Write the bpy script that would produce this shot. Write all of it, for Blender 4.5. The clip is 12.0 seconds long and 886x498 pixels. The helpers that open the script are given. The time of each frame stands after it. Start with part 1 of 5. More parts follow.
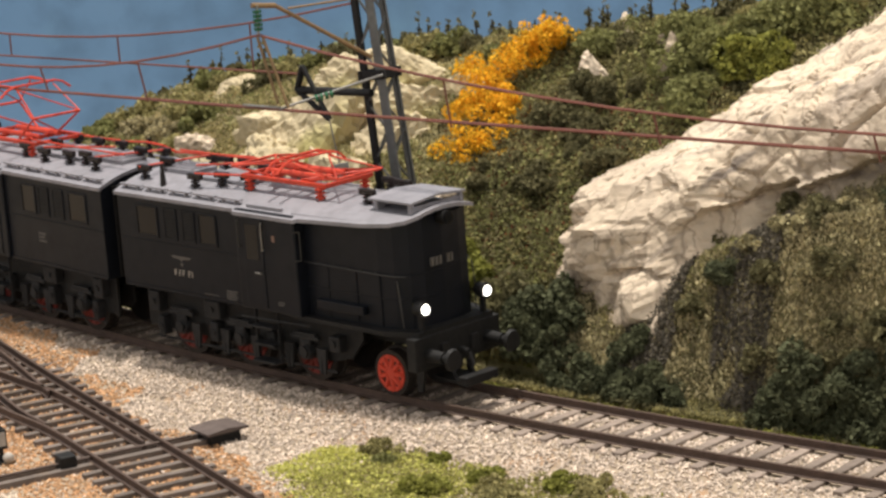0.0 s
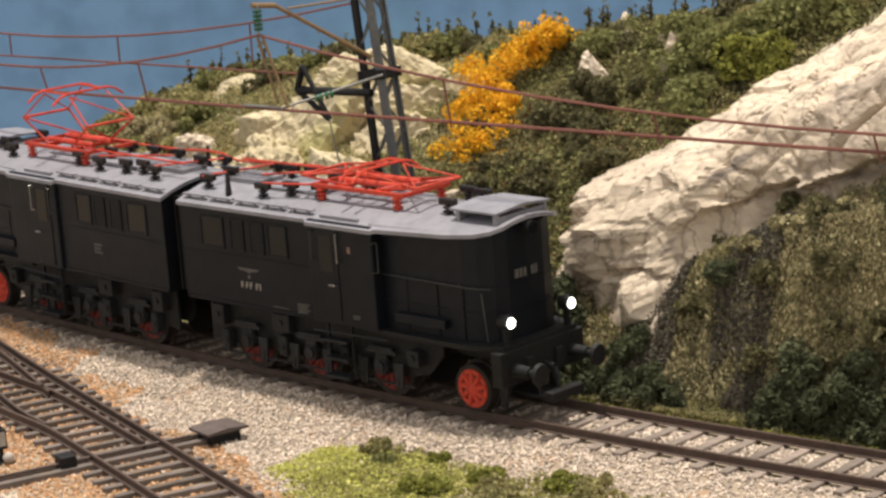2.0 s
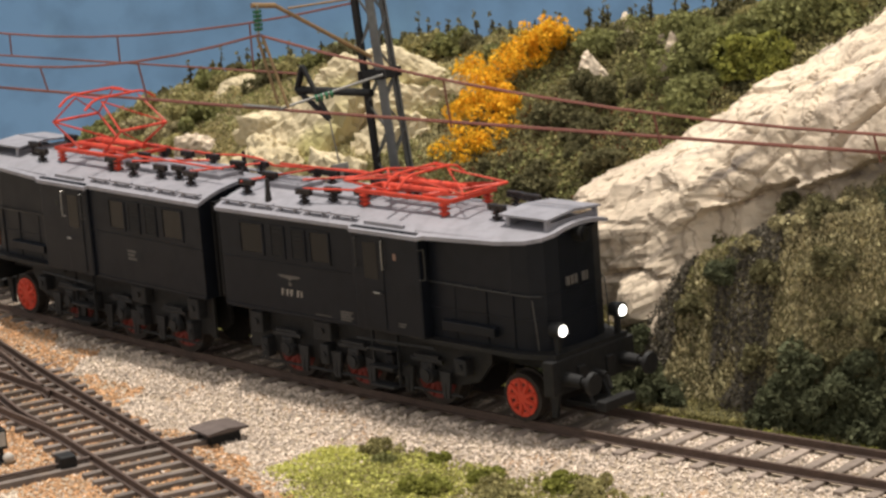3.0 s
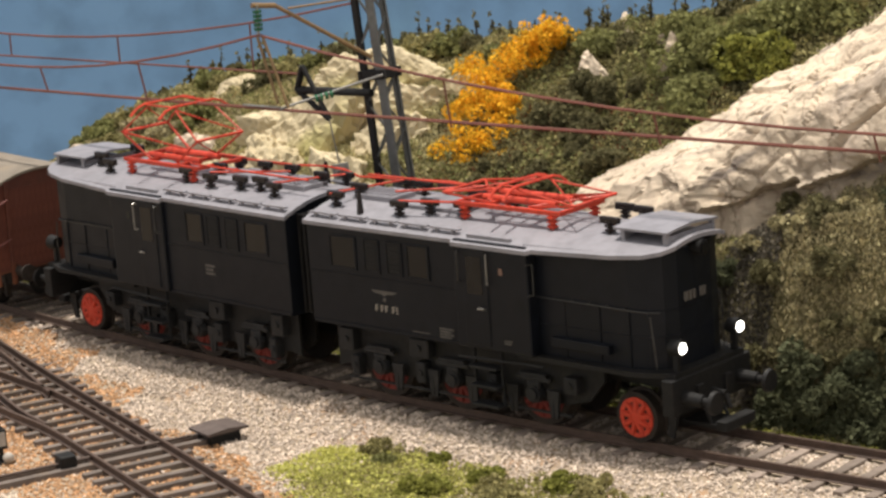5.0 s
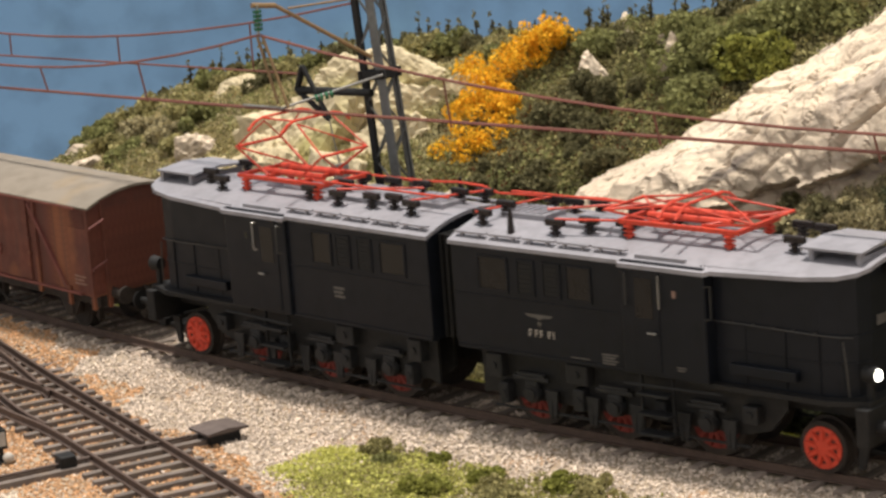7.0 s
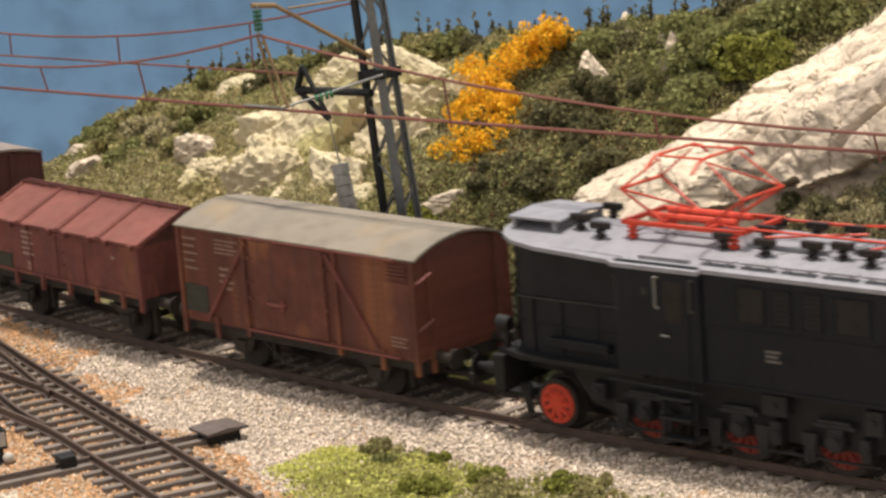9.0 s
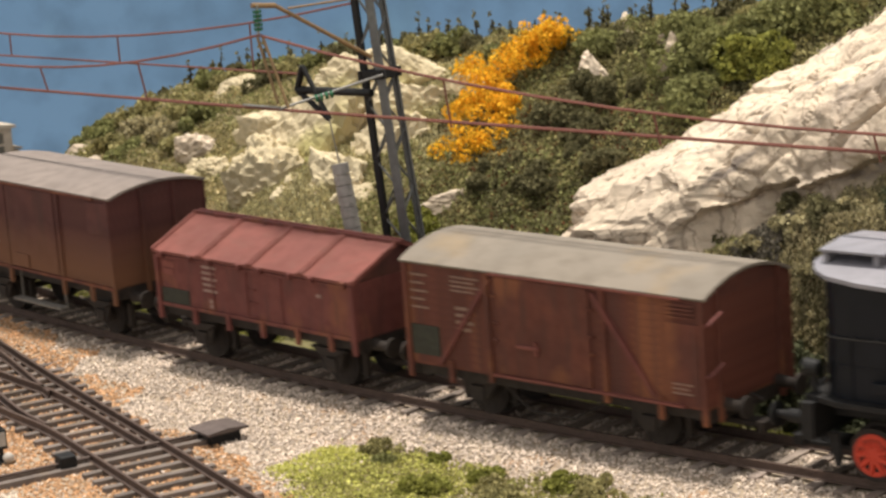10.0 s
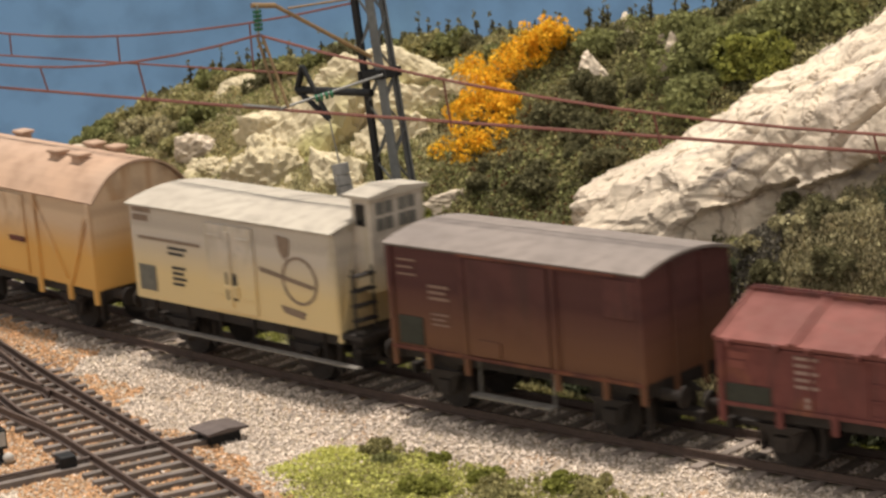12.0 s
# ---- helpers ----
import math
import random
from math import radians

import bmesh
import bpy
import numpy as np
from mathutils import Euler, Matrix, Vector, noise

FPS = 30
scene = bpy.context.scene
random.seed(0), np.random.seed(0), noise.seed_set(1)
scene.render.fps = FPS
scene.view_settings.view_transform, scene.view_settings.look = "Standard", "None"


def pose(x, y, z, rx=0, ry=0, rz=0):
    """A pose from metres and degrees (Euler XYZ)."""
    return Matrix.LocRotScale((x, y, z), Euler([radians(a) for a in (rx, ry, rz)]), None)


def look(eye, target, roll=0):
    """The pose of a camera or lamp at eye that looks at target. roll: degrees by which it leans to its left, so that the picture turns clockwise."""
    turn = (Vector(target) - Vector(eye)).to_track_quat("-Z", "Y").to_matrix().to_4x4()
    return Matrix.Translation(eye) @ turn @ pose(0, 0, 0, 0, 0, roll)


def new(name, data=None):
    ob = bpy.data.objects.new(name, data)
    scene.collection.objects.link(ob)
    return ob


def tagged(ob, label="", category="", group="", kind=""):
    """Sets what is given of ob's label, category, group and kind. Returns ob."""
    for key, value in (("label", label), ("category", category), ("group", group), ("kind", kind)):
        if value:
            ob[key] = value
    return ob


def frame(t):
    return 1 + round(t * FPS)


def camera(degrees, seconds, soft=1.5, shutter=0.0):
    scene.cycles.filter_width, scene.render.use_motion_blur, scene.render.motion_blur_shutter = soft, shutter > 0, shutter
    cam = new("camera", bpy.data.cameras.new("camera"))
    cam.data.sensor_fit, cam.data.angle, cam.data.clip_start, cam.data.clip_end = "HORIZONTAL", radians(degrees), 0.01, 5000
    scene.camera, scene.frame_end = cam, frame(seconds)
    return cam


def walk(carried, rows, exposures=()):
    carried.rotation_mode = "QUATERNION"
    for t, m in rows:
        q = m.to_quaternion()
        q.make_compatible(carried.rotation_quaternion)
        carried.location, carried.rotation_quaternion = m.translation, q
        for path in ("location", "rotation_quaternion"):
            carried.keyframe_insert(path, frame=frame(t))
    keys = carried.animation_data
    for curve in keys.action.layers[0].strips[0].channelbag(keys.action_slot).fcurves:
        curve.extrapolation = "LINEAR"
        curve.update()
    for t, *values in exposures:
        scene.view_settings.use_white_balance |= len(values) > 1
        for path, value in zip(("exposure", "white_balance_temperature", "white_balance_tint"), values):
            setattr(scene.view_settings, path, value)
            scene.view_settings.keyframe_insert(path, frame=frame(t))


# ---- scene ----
# ---------- camera ----------
# The model is built in millimetres (1:87); MM turns them into metres.
MM = 0.001
EYE = Vector((0.0, -0.46445, 0.16968))
YAW, PITCH, ROLL = radians(-33.364), radians(12.726), -4.332
cam = camera(19.70, 12.0, soft=2.7, shutter=0.5)
AIM = Vector((math.sin(YAW) * math.cos(PITCH), math.cos(YAW) * math.cos(PITCH), -math.sin(PITCH)))
STAND = look(EYE, EYE + AIM, ROLL)
walk(cam, [(0.0, STAND), (12.0, STAND)], [(0.0, -0.05), (5.5, -0.04), (7.0, 0.02), (10.0, 0.05), (11.3, 0.0), (12.0, -0.08)])

# ---------- light ----------
world = bpy.data.worlds.new("hall")
scene.world = world
world.use_nodes = True
world.node_tree.nodes["Background"].inputs[0].default_value = (1.0, 0.965, 0.93, 1)
world.node_tree.nodes["Background"].inputs[1].default_value = 0.86
lamp = bpy.data.lights.new("spotlights", "SUN")
lamp.energy, lamp.angle, lamp.color = 5.6, radians(4), (1.0, 0.93, 0.84)
sun = new("spotlights", lamp)
sun.matrix_world = look((-0.08, 0.07, 1.0), (0, 0, 0))

# ---------- the curve of the track ----------
K = 0.00059477
R0 = 1 / K


def at(s, y=0.0, z=0.0):
    """A point s along the track, y behind its middle, z above the rails, all in mm; the answer in metres."""
    return Vector(((R0 - y) * math.sin(s * K), R0 - (R0 - y) * math.cos(s * K), z)) * MM


def on_track(s, y=0.0, z=0.0):
    return Matrix.Translation(at(s, y, z)) @ Matrix.Rotation(s * K, 4, "Z")


def along(s, y):
    """Arrays of s, y in mm into world x, y in mm."""
    return (R0 - y) * np.sin(s * K), R0 - (R0 - y) * np.cos(s * K)


# ---------- materials ----------
def mat(name, base, second=None, rough=0.8, metal=0.0, scale=400.0, bump=0.3, fine=4.0, spots=None, spot_at=0.62, contrast=0.25, per_piece=0.0, spec=0.3, island=False, low=None, thin=0.0, veins=None, streak=None, beds=None):
    """Two colours mixed by noise at two sizes, some spots of a third, fine relief. scale: features per metre."""
    m = bpy.data.materials.new(name)
    m.use_nodes = True
    n, l = m.node_tree.nodes, m.node_tree.links
    b = n["Principled BSDF"]
    b.inputs["Roughness"].default_value, b.inputs["Metallic"].default_value = rough, metal
    b.inputs["Specular IOR Level"].default_value = spec
    tc = n.new("ShaderNodeTexCoord")
    second = second or tuple(c * 0.72 for c in base)

    def tex(sc, detail=6.0):
        t = n.new("ShaderNodeTexNoise")
        t.inputs["Scale"].default_value, t.inputs["Detail"].default_value = sc, detail
        l.new(tc.outputs["Object"], t.inputs["Vector"])
        return t

    def ramp(src, lo, hi):
        r = n.new("ShaderNodeMapRange")
        r.inputs["From Min"].default_value, r.inputs["From Max"].default_value = lo, hi
        l.new(src, r.inputs["Value"])
        return r.outputs["Result"]

    def mix(fac, a, c, mode="MIX"):
        x = n.new("ShaderNodeMix")
        x.data_type, x.blend_type = "RGBA", mode
        if hasattr(fac, "default_value"):
            l.new(fac, x.inputs[0])
        else:
            x.inputs[0].default_value = fac
        for sock, v in ((x.inputs[6], a), (x.inputs[7], c)):
            if isinstance(v, tuple):
                sock.default_value = (*v, 1)
            else:
                l.new(v, sock)
        return x.outputs[2]

    big, small = tex(scale), tex(scale * fine)
    col = mix(ramp(big.outputs["Fac"], 0.5 - contrast, 0.5 + contrast), base, second)
    dark = tuple(c * 0.7 for c in base)
    col = mix(ramp(small.outputs["Fac"], 0.45, 0.75), col, dark)
    if spots:
        sp = tex(scale * 0.6, 8.0)
        col = mix(ramp(sp.outputs["Fac"], spot_at - 0.05, spot_at + 0.08), col, spots)
    if streak:
        mp = n.new("ShaderNodeMapping")
        mp.inputs["Scale"].default_value = (1, 1, 0.14)
        l.new(tc.outputs["Object"], mp.inputs["Vector"])
        stx = n.new("ShaderNodeTexNoise")
        stx.inputs["Scale"].default_value, stx.inputs["Detail"].default_value = scale * 5, 5.0
        l.new(mp.outputs[0], stx.inputs["Vector"])
        col = mix(ramp(stx.outputs["Fac"], 0.5, 0.72), col, streak)
    if beds:
        # washes and fine cracks drawn out along the tilted beds
        for colour, sc, lo, hi in ((beds, scale * 1.6, 0.52, 0.72), (tuple(c * 0.55 for c in beds), scale * 5, 0.6, 0.7)):
            mp = n.new("ShaderNodeMapping")
            mp.vector_type = "TEXTURE"
            mp.inputs["Rotation"].default_value = (0, radians(-38), 0)
            mp.inputs["Scale"].default_value = (5, 1, 1)
            l.new(tc.outputs["Object"], mp.inputs["Vector"])
            bt = n.new("ShaderNodeTexNoise")
            bt.inputs["Scale"].default_value, bt.inputs["Detail"].default_value = sc, 6.0
            bt.inputs["Distortion"].default_value = 0.6
            l.new(mp.outputs[0], bt.inputs["Vector"])
            col = mix(ramp(bt.outputs["Fac"], lo, hi), col, colour)
    if veins:
        for sc, width in ((scale * 0.8, 0.012), (scale * 2.6, 0.018)):
            vt = tex(sc, 5.0)
            off = n.new("ShaderNodeMath")
            off.operation, off.inputs[1].default_value = "SUBTRACT", 0.5
            l.new(vt.outputs["Fac"], off.inputs[0])
            ab = n.new("ShaderNodeMath")
            ab.operation = "ABSOLUTE"
            l.new(off.outputs[0], ab.inputs[0])
            col = mix(ramp(ab.outputs[0], width, 0.0), col, veins)
        col = mix(ramp(tex(scale * 9, 3.0).outputs["Fac"], 0.62, 0.7), col, veins)
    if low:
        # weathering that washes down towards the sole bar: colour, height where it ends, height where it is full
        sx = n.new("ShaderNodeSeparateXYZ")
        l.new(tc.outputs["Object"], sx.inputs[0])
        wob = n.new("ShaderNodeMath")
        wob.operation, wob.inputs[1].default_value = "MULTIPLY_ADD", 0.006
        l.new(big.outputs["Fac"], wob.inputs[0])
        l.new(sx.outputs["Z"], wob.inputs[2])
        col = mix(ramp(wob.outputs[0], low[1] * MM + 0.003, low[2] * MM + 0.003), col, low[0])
    if per_piece:
        if island:
            src = n.new("ShaderNodeNewGeometry").outputs["Random Per Island"]
        else:
            src = n.new("ShaderNodeObjectInfo").outputs["Random"]
        hsv = n.new("ShaderNodeHueSaturation")
        l.new(col, hsv.inputs["Color"])
        r = n.new("ShaderNodeMapRange")
        r.inputs["To Min"].default_value, r.inputs["To Max"].default_value = 1 - per_piece, 1 + per_piece
        l.new(src, r.inputs["Value"])
        l.new(r.outputs["Result"], hsv.inputs["Value"])
        col = hsv.outputs["Color"]
    l.new(col, b.inputs["Base Color"])
    rr = n.new("ShaderNodeMapRange")
    rr.inputs["To Min"].default_value, rr.inputs["To Max"].default_value = max(rough - 0.12, 0.03), min(rough + 0.12, 1)
    l.new(small.outputs["Fac"], rr.inputs["Value"])
    l.new(rr.outputs["Result"], b.inputs["Roughness"])
    if bump:
        bp = n.new("ShaderNodeBump")
        bp.inputs["Strength"].default_value, bp.inputs["Distance"].default_value = bump, 0.3 * MM
        l.new(small.outputs["Fac"], bp.inputs["Height"])
        l.new(bp.outputs["Normal"], b.inputs["Normal"])
    if thin:
        tr = n.new("ShaderNodeBsdfTranslucent")
        l.new(col, tr.inputs["Color"])
        ms = n.new("ShaderNodeMixShader")
        ms.inputs[0].default_value = thin
        l.new(b.outputs[0], ms.inputs[1])
        l.new(tr.outputs[0], ms.inputs[2])
        l.new(ms.outputs[0], n["Material Output"].inputs["Surface"])
    return m


M_BLACK = mat("black_loco_paint", (0.0044, 0.0058, 0.009), (0.0068, 0.008, 0.0118), 0.45, scale=60, bump=0.05, spec=0.2)
M_FRAME = mat("black_frame", (0.006, 0.006, 0.0062), (0.01, 0.009, 0.0085), 0.65, scale=200, bump=0.15)
M_GREYROOF = mat("silver_grey_roof", (0.27, 0.26, 0.285), (0.215, 0.21, 0.23), 0.5, 0.1, scale=80, bump=0.1)
M_GEAR = mat("oily_black_gear", (0.008, 0.008, 0.0088), (0.019, 0.019, 0.02), 0.6, scale=150, bump=0.2)
# the driving wheels' red, darkened for the shade under the body
M_REDDARK = mat("shaded_red_wheel", (0.2, 0.02, 0.014), (0.09, 0.014, 0.011), 0.5, scale=200, bump=0.05)
M_RED = mat("signal_red", (0.56, 0.058, 0.028), (0.46, 0.042, 0.022), 0.45, scale=200, bump=0.05)
M_INSUL = mat("dark_insulator", (0.018, 0.012, 0.011), None, 0.35, scale=200, bump=0.1)
M_BROWN1 = mat("rusty_brown_boards", (0.13, 0.04, 0.025), (0.078, 0.027, 0.02), 0.75, scale=90, bump=0.25, spots=(0.19, 0.07, 0.032), contrast=0.15, spot_at=0.57, streak=(0.075, 0.03, 0.022))
M_BROWN2 = mat("red_brown_steel", (0.155, 0.046, 0.037), (0.11, 0.034, 0.03), 0.7, scale=90, bump=0.2, spots=(0.2, 0.075, 0.036), spot_at=0.58, streak=(0.08, 0.03, 0.025))
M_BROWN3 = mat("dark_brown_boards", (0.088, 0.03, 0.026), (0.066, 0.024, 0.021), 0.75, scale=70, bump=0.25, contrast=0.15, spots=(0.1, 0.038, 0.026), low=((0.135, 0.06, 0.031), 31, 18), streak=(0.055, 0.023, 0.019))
M_LID = mat("dusty_red_lid", (0.19, 0.06, 0.046), (0.135, 0.044, 0.035), 0.7, scale=70, bump=0.15, contrast=0.15, streak=(0.15, 0.055, 0.042))
M_ROOF1 = mat("weathered_grey_roof", (0.225, 0.19, 0.15), (0.155, 0.135, 0.11), 0.85, scale=45, bump=0.2, spots=(0.25, 0.18, 0.1), spot_at=0.6)
M_ROOF3 = mat("dark_grey_roof", (0.23, 0.19, 0.165), (0.17, 0.142, 0.126), 0.85, scale=60, bump=0.2)
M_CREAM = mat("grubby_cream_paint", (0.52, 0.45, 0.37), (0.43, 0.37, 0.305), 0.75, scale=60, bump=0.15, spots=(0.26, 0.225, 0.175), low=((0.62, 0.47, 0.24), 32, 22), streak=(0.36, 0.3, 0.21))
M_CREAMROOF = mat("cream_grey_roof", (0.42, 0.37, 0.3), (0.34, 0.295, 0.24), 0.8, scale=60, bump=0.15)
M_ORANGE = mat("weathered_ochre_white", (0.58, 0.41, 0.27), (0.52, 0.38, 0.25), 0.75, scale=60, bump=0.15, spots=(0.4, 0.22, 0.1), low=((0.6, 0.33, 0.09), 31, 22), streak=(0.36, 0.2, 0.09))
M_ORANGEROOF = mat("rust_dusted_roof", (0.42, 0.27, 0.18), (0.36, 0.25, 0.18), 0.8, scale=40, bump=0.15, contrast=0.15)
M_UNDER = mat("grimy_running_gear", (0.02, 0.016, 0.014), (0.034, 0.025, 0.019), 0.8, scale=200, bump=0.3)
M_DIM = mat("dim_grey_lettering", (0.11, 0.1, 0.09), None, 0.7, scale=300, bump=0)
M_CHALK = mat("chalky_lettering", (0.3, 0.21, 0.175), (0.22, 0.13, 0.11), 0.8, scale=250, bump=0)
M_PLANK = mat("grey_footboard", (0.19, 0.17, 0.145), (0.13, 0.115, 0.1), 0.85, scale=120, bump=0.3)
M_RAILBAR = mat("worn_black_handrail", (0.06, 0.058, 0.055), None, 0.4, 0.3, scale=200, bump=0)
M_WHITE = mat("off_white_lettering", (0.42, 0.38, 0.33), None, 0.7, scale=300, bump=0)
M_DULL = mat("faded_lettering", (0.24, 0.15, 0.115), None, 0.75, scale=300, bump=0)
M_DARKTXT = mat("dark_lettering", (0.05, 0.045, 0.04), None, 0.75, scale=300, bump=0)
M_GREENPLATE = mat("dark_green_panel", (0.04, 0.04, 0.029), None, 0.75, scale=200, bump=0.1)
M_SLATE = mat("grey_slate_panel", (0.13, 0.125, 0.105), (0.17, 0.155, 0.12), 0.8, scale=150, bump=0.1)
M_GLASS = mat("dim_window_pane", (0.006, 0.0065, 0.008), (0.01, 0.01, 0.011), 0.15, scale=100, bump=0, spec=0.22)
# pale grey stands in for the light seen through the cabin's panes
M_PALEPANE = mat("seen_through_pane", (0.16, 0.15, 0.13), None, 0.3, scale=100, bump=0)
M_MARK = mat("faded_brown_mark", (0.24, 0.17, 0.12), None, 0.75, scale=300, bump=0)
M_STEEL = mat("bare_steel", (0.32, 0.31, 0.29), None, 0.4, 0.6, scale=200, bump=0.1)
M_RAIL = mat("rusty_rail", (0.095, 0.062, 0.048), (0.068, 0.046, 0.037), 0.6, 0.1, scale=150, bump=0.2)
M_SLEEPER = mat("weathered_sleeper", (0.25, 0.2, 0.165), (0.175, 0.14, 0.118), 0.9, scale=180, bump=0.5, per_piece=0.25, spots=(0.24, 0.2, 0.16))
M_SLEEPER2 = mat("dark_turnout_sleeper", (0.18, 0.148, 0.128), (0.12, 0.098, 0.087), 0.9, scale=180, bump=0.5, per_piece=0.3, spots=(0.2, 0.14, 0.09))
M_STONE = mat("ballast_stone", (0.57, 0.475, 0.385), (0.46, 0.38, 0.315), 0.9, scale=150, bump=0.3, per_piece=0.5, island=True)
M_STONE2 = mat("rusty_ballast_stone", (0.48, 0.26, 0.125), (0.44, 0.29, 0.17), 0.9, scale=150, bump=0.3, per_piece=0.45, island=True)
M_ROCK2 = mat("yellowish_plaster_rock", (0.58, 0.49, 0.325), (0.43, 0.36, 0.22), 0.92, scale=45, bump=1.0, fine=14, contrast=0.16, spots=(0.33, 0.29, 0.12), spot_at=0.56)
M_ROCK = mat("cream_plaster_rock", (0.65, 0.54, 0.41), (0.46, 0.37, 0.275), 0.92, scale=30, bump=1.0, fine=16, contrast=0.14, spots=(0.27, 0.22, 0.15), spot_at=0.6, veins=(0.3, 0.24, 0.18), beds=(0.4, 0.33, 0.27))
M_WIRE = mat("copper_brown_wire", (0.2, 0.075, 0.055), (0.15, 0.06, 0.045), 0.55, 0.2, scale=200, bump=0)
M_MAST = mat("grey_lattice_steel", (0.16, 0.165, 0.16), (0.1, 0.1, 0.1), 0.55, 0.3, scale=150, bump=0.15)
M_GREENINS = mat("green_insulator", (0.02, 0.12, 0.05), None, 0.25, scale=200, bump=0)
M_CONC = mat("pale_concrete", (0.36, 0.34, 0.31), None, 0.85, scale=200, bump=0.3)
M_BOX = mat("dusty_brown_box", (0.11, 0.085, 0.075), (0.08, 0.062, 0.056), 0.8, scale=150, bump=0.2)


def glow(name, colour, strength):
    m = bpy.data.materials.new(name)
    m.use_nodes = True
    b = m.node_tree.nodes["Principled BSDF"]
    b.inputs["Base Color"].default_value = (*colour, 1)
    b.inputs["Emission Color"].default_value, b.inputs["Emission Strength"].default_value = (*colour, 1), strength
    return m


M_HEADLIGHT = glow("lit_headlight", (1.0, 0.96, 0.88), 6.0)


# ---------- mesh helpers, all in mm ----------
DRAW = Vector((1, 1, 1))   # length, width and height by which a drawing is enlarged


def link(name, me, material, parent=None, label="", m=None):
    me.materials.append(material)
    ob = new(name, me)
    if parent:
        ob.parent = parent
    if m is not None:
        ob.matrix_basis = m
    if label:
        ob["label"] = label
    return ob


def part(name, bm, material, parent=None, label="", m=None, smooth=False, bend=None):
    """Links a bmesh drawn in mm as one mesh object."""
    if bend is not None:
        bmesh.ops.transform(bm, matrix=bend, verts=bm.verts)
    bmesh.ops.scale(bm, vec=DRAW * MM, verts=bm.verts)
    me = bpy.data.meshes.new(name)
    bm.to_mesh(me)
    bm.free()
    if smooth:
        me.shade_smooth()
    return link(name, me, material, parent, label, m)


def box(bm, x0, x1, y0, y1, z0, z1, bevel=0.0):
    g = bmesh.ops.create_cube(bm, size=1.0, matrix=Matrix.Translation(((x0 + x1) / 2, (y0 + y1) / 2, (z0 + z1) / 2)) @ Matrix.Diagonal((abs(x1 - x0), abs(y1 - y0), abs(z1 - z0), 1)))
    if bevel:
        edges = list({e for v in g["verts"] for e in v.link_edges})
        bmesh.ops.bevel(bm, geom=edges, offset=bevel, segments=2, affect="EDGES", profile=0.5)
    return bm


def rod(bm, p, q, r, n=8, r2=None):
    p, q = Vector(p), Vector(q)
    d = q - p
    m = Matrix.Translation((p + q) / 2) @ d.to_track_quat("Z", "Y").to_matrix().to_4x4()
    bmesh.ops.create_cone(bm, cap_ends=True, segments=n, radius1=r, radius2=r if r2 is None else r2, depth=d.length, matrix=m)
    return bm


def prism(bm, pts, a, b, axis="x"):
    """A closed outline swept straight from a to b along an axis; the outline's pairs are the other two axes in order."""
    def put(u, p):
        return (u, p[0], p[1]) if axis == "x" else (p[0], u, p[1]) if axis == "y" else (p[0], p[1], u)
    lo, hi = [bm.verts.new(put(a, p)) for p in pts], [bm.verts.new(put(b, p)) for p in pts]
    bm.faces.new(lo), bm.faces.new(hi)
    for i in range(len(pts)):
        j = (i + 1) % len(pts)
        bm.faces.new((lo[i], lo[j], hi[j], hi[i]))
    bmesh.ops.recalc_face_normals(bm, faces=bm.faces)
    return bm


def tube(bm, pts, r, n=6):
    """One unbroken wire through points."""
    pts = [Vector(q) for q in pts]
    rings = []
    for i, q in enumerate(pts):
        d = (pts[min(i + 1, len(pts) - 1)] - pts[max(i - 1, 0)]).normalized()
        s = d.cross(Vector((0, 0, 1))).normalized() if abs(d.z) < 0.95 else Vector((1, 0, 0))
        u = s.cross(d)
        rings.append([bm.verts.new(q + (s * math.cos(k * math.tau / n) + u * math.sin(k * math.tau / n)) * r) for k in range(n)])
    for a, b in zip(rings, rings[1:]):
        for k in range(n):
            bm.faces.new((a[k], a[(k + 1) % n], b[(k + 1) % n], b[k]))
    bm.faces.new(rings[0]), bm.faces.new(rings[-1])
    bmesh.ops.recalc_face_normals(bm, faces=bm.faces)
    return bm


def bm_new():
    return bmesh.new()


def bars(bm, x, y, z, rows, w, h, gap, depth=0.12):
    """Lines of writing too small to read, as raised bars on a side that faces -y."""
    for i in range(rows):
        box(bm, x, x + w * (1 - 0.18 * (i % 2)), y - depth, y, z - i * (h + gap) - h, z - i * (h + gap))
    return bm


def thing(name, label, category, m, group=""):
    e = new(name)
    e.empty_display_size = 0.01
    e.matrix_basis = m
    return tagged(e, label, category, group)


def fast_mesh(name, verts, faces):
    """verts in mm as arrays."""
    me = bpy.data.meshes.new(name)
    me.from_pydata((np.asarray(verts) * MM).tolist(), [], faces.tolist() if hasattr(faces, "tolist") else faces)
    me.update()
    return me


RNG = np.random.default_rng(7)
OCT_V = np.array([(1, 0, 0), (-1, 0, 0), (0, 1, 0), (0, -1, 0), (0, 0, 1), (0, 0, -1)], float)
OCT_F = np.array([(0, 2, 4), (2, 1, 4), (1, 3, 4), (3, 0, 4), (2, 0, 5), (1, 2, 5), (3, 1, 5), (0, 3, 5)])


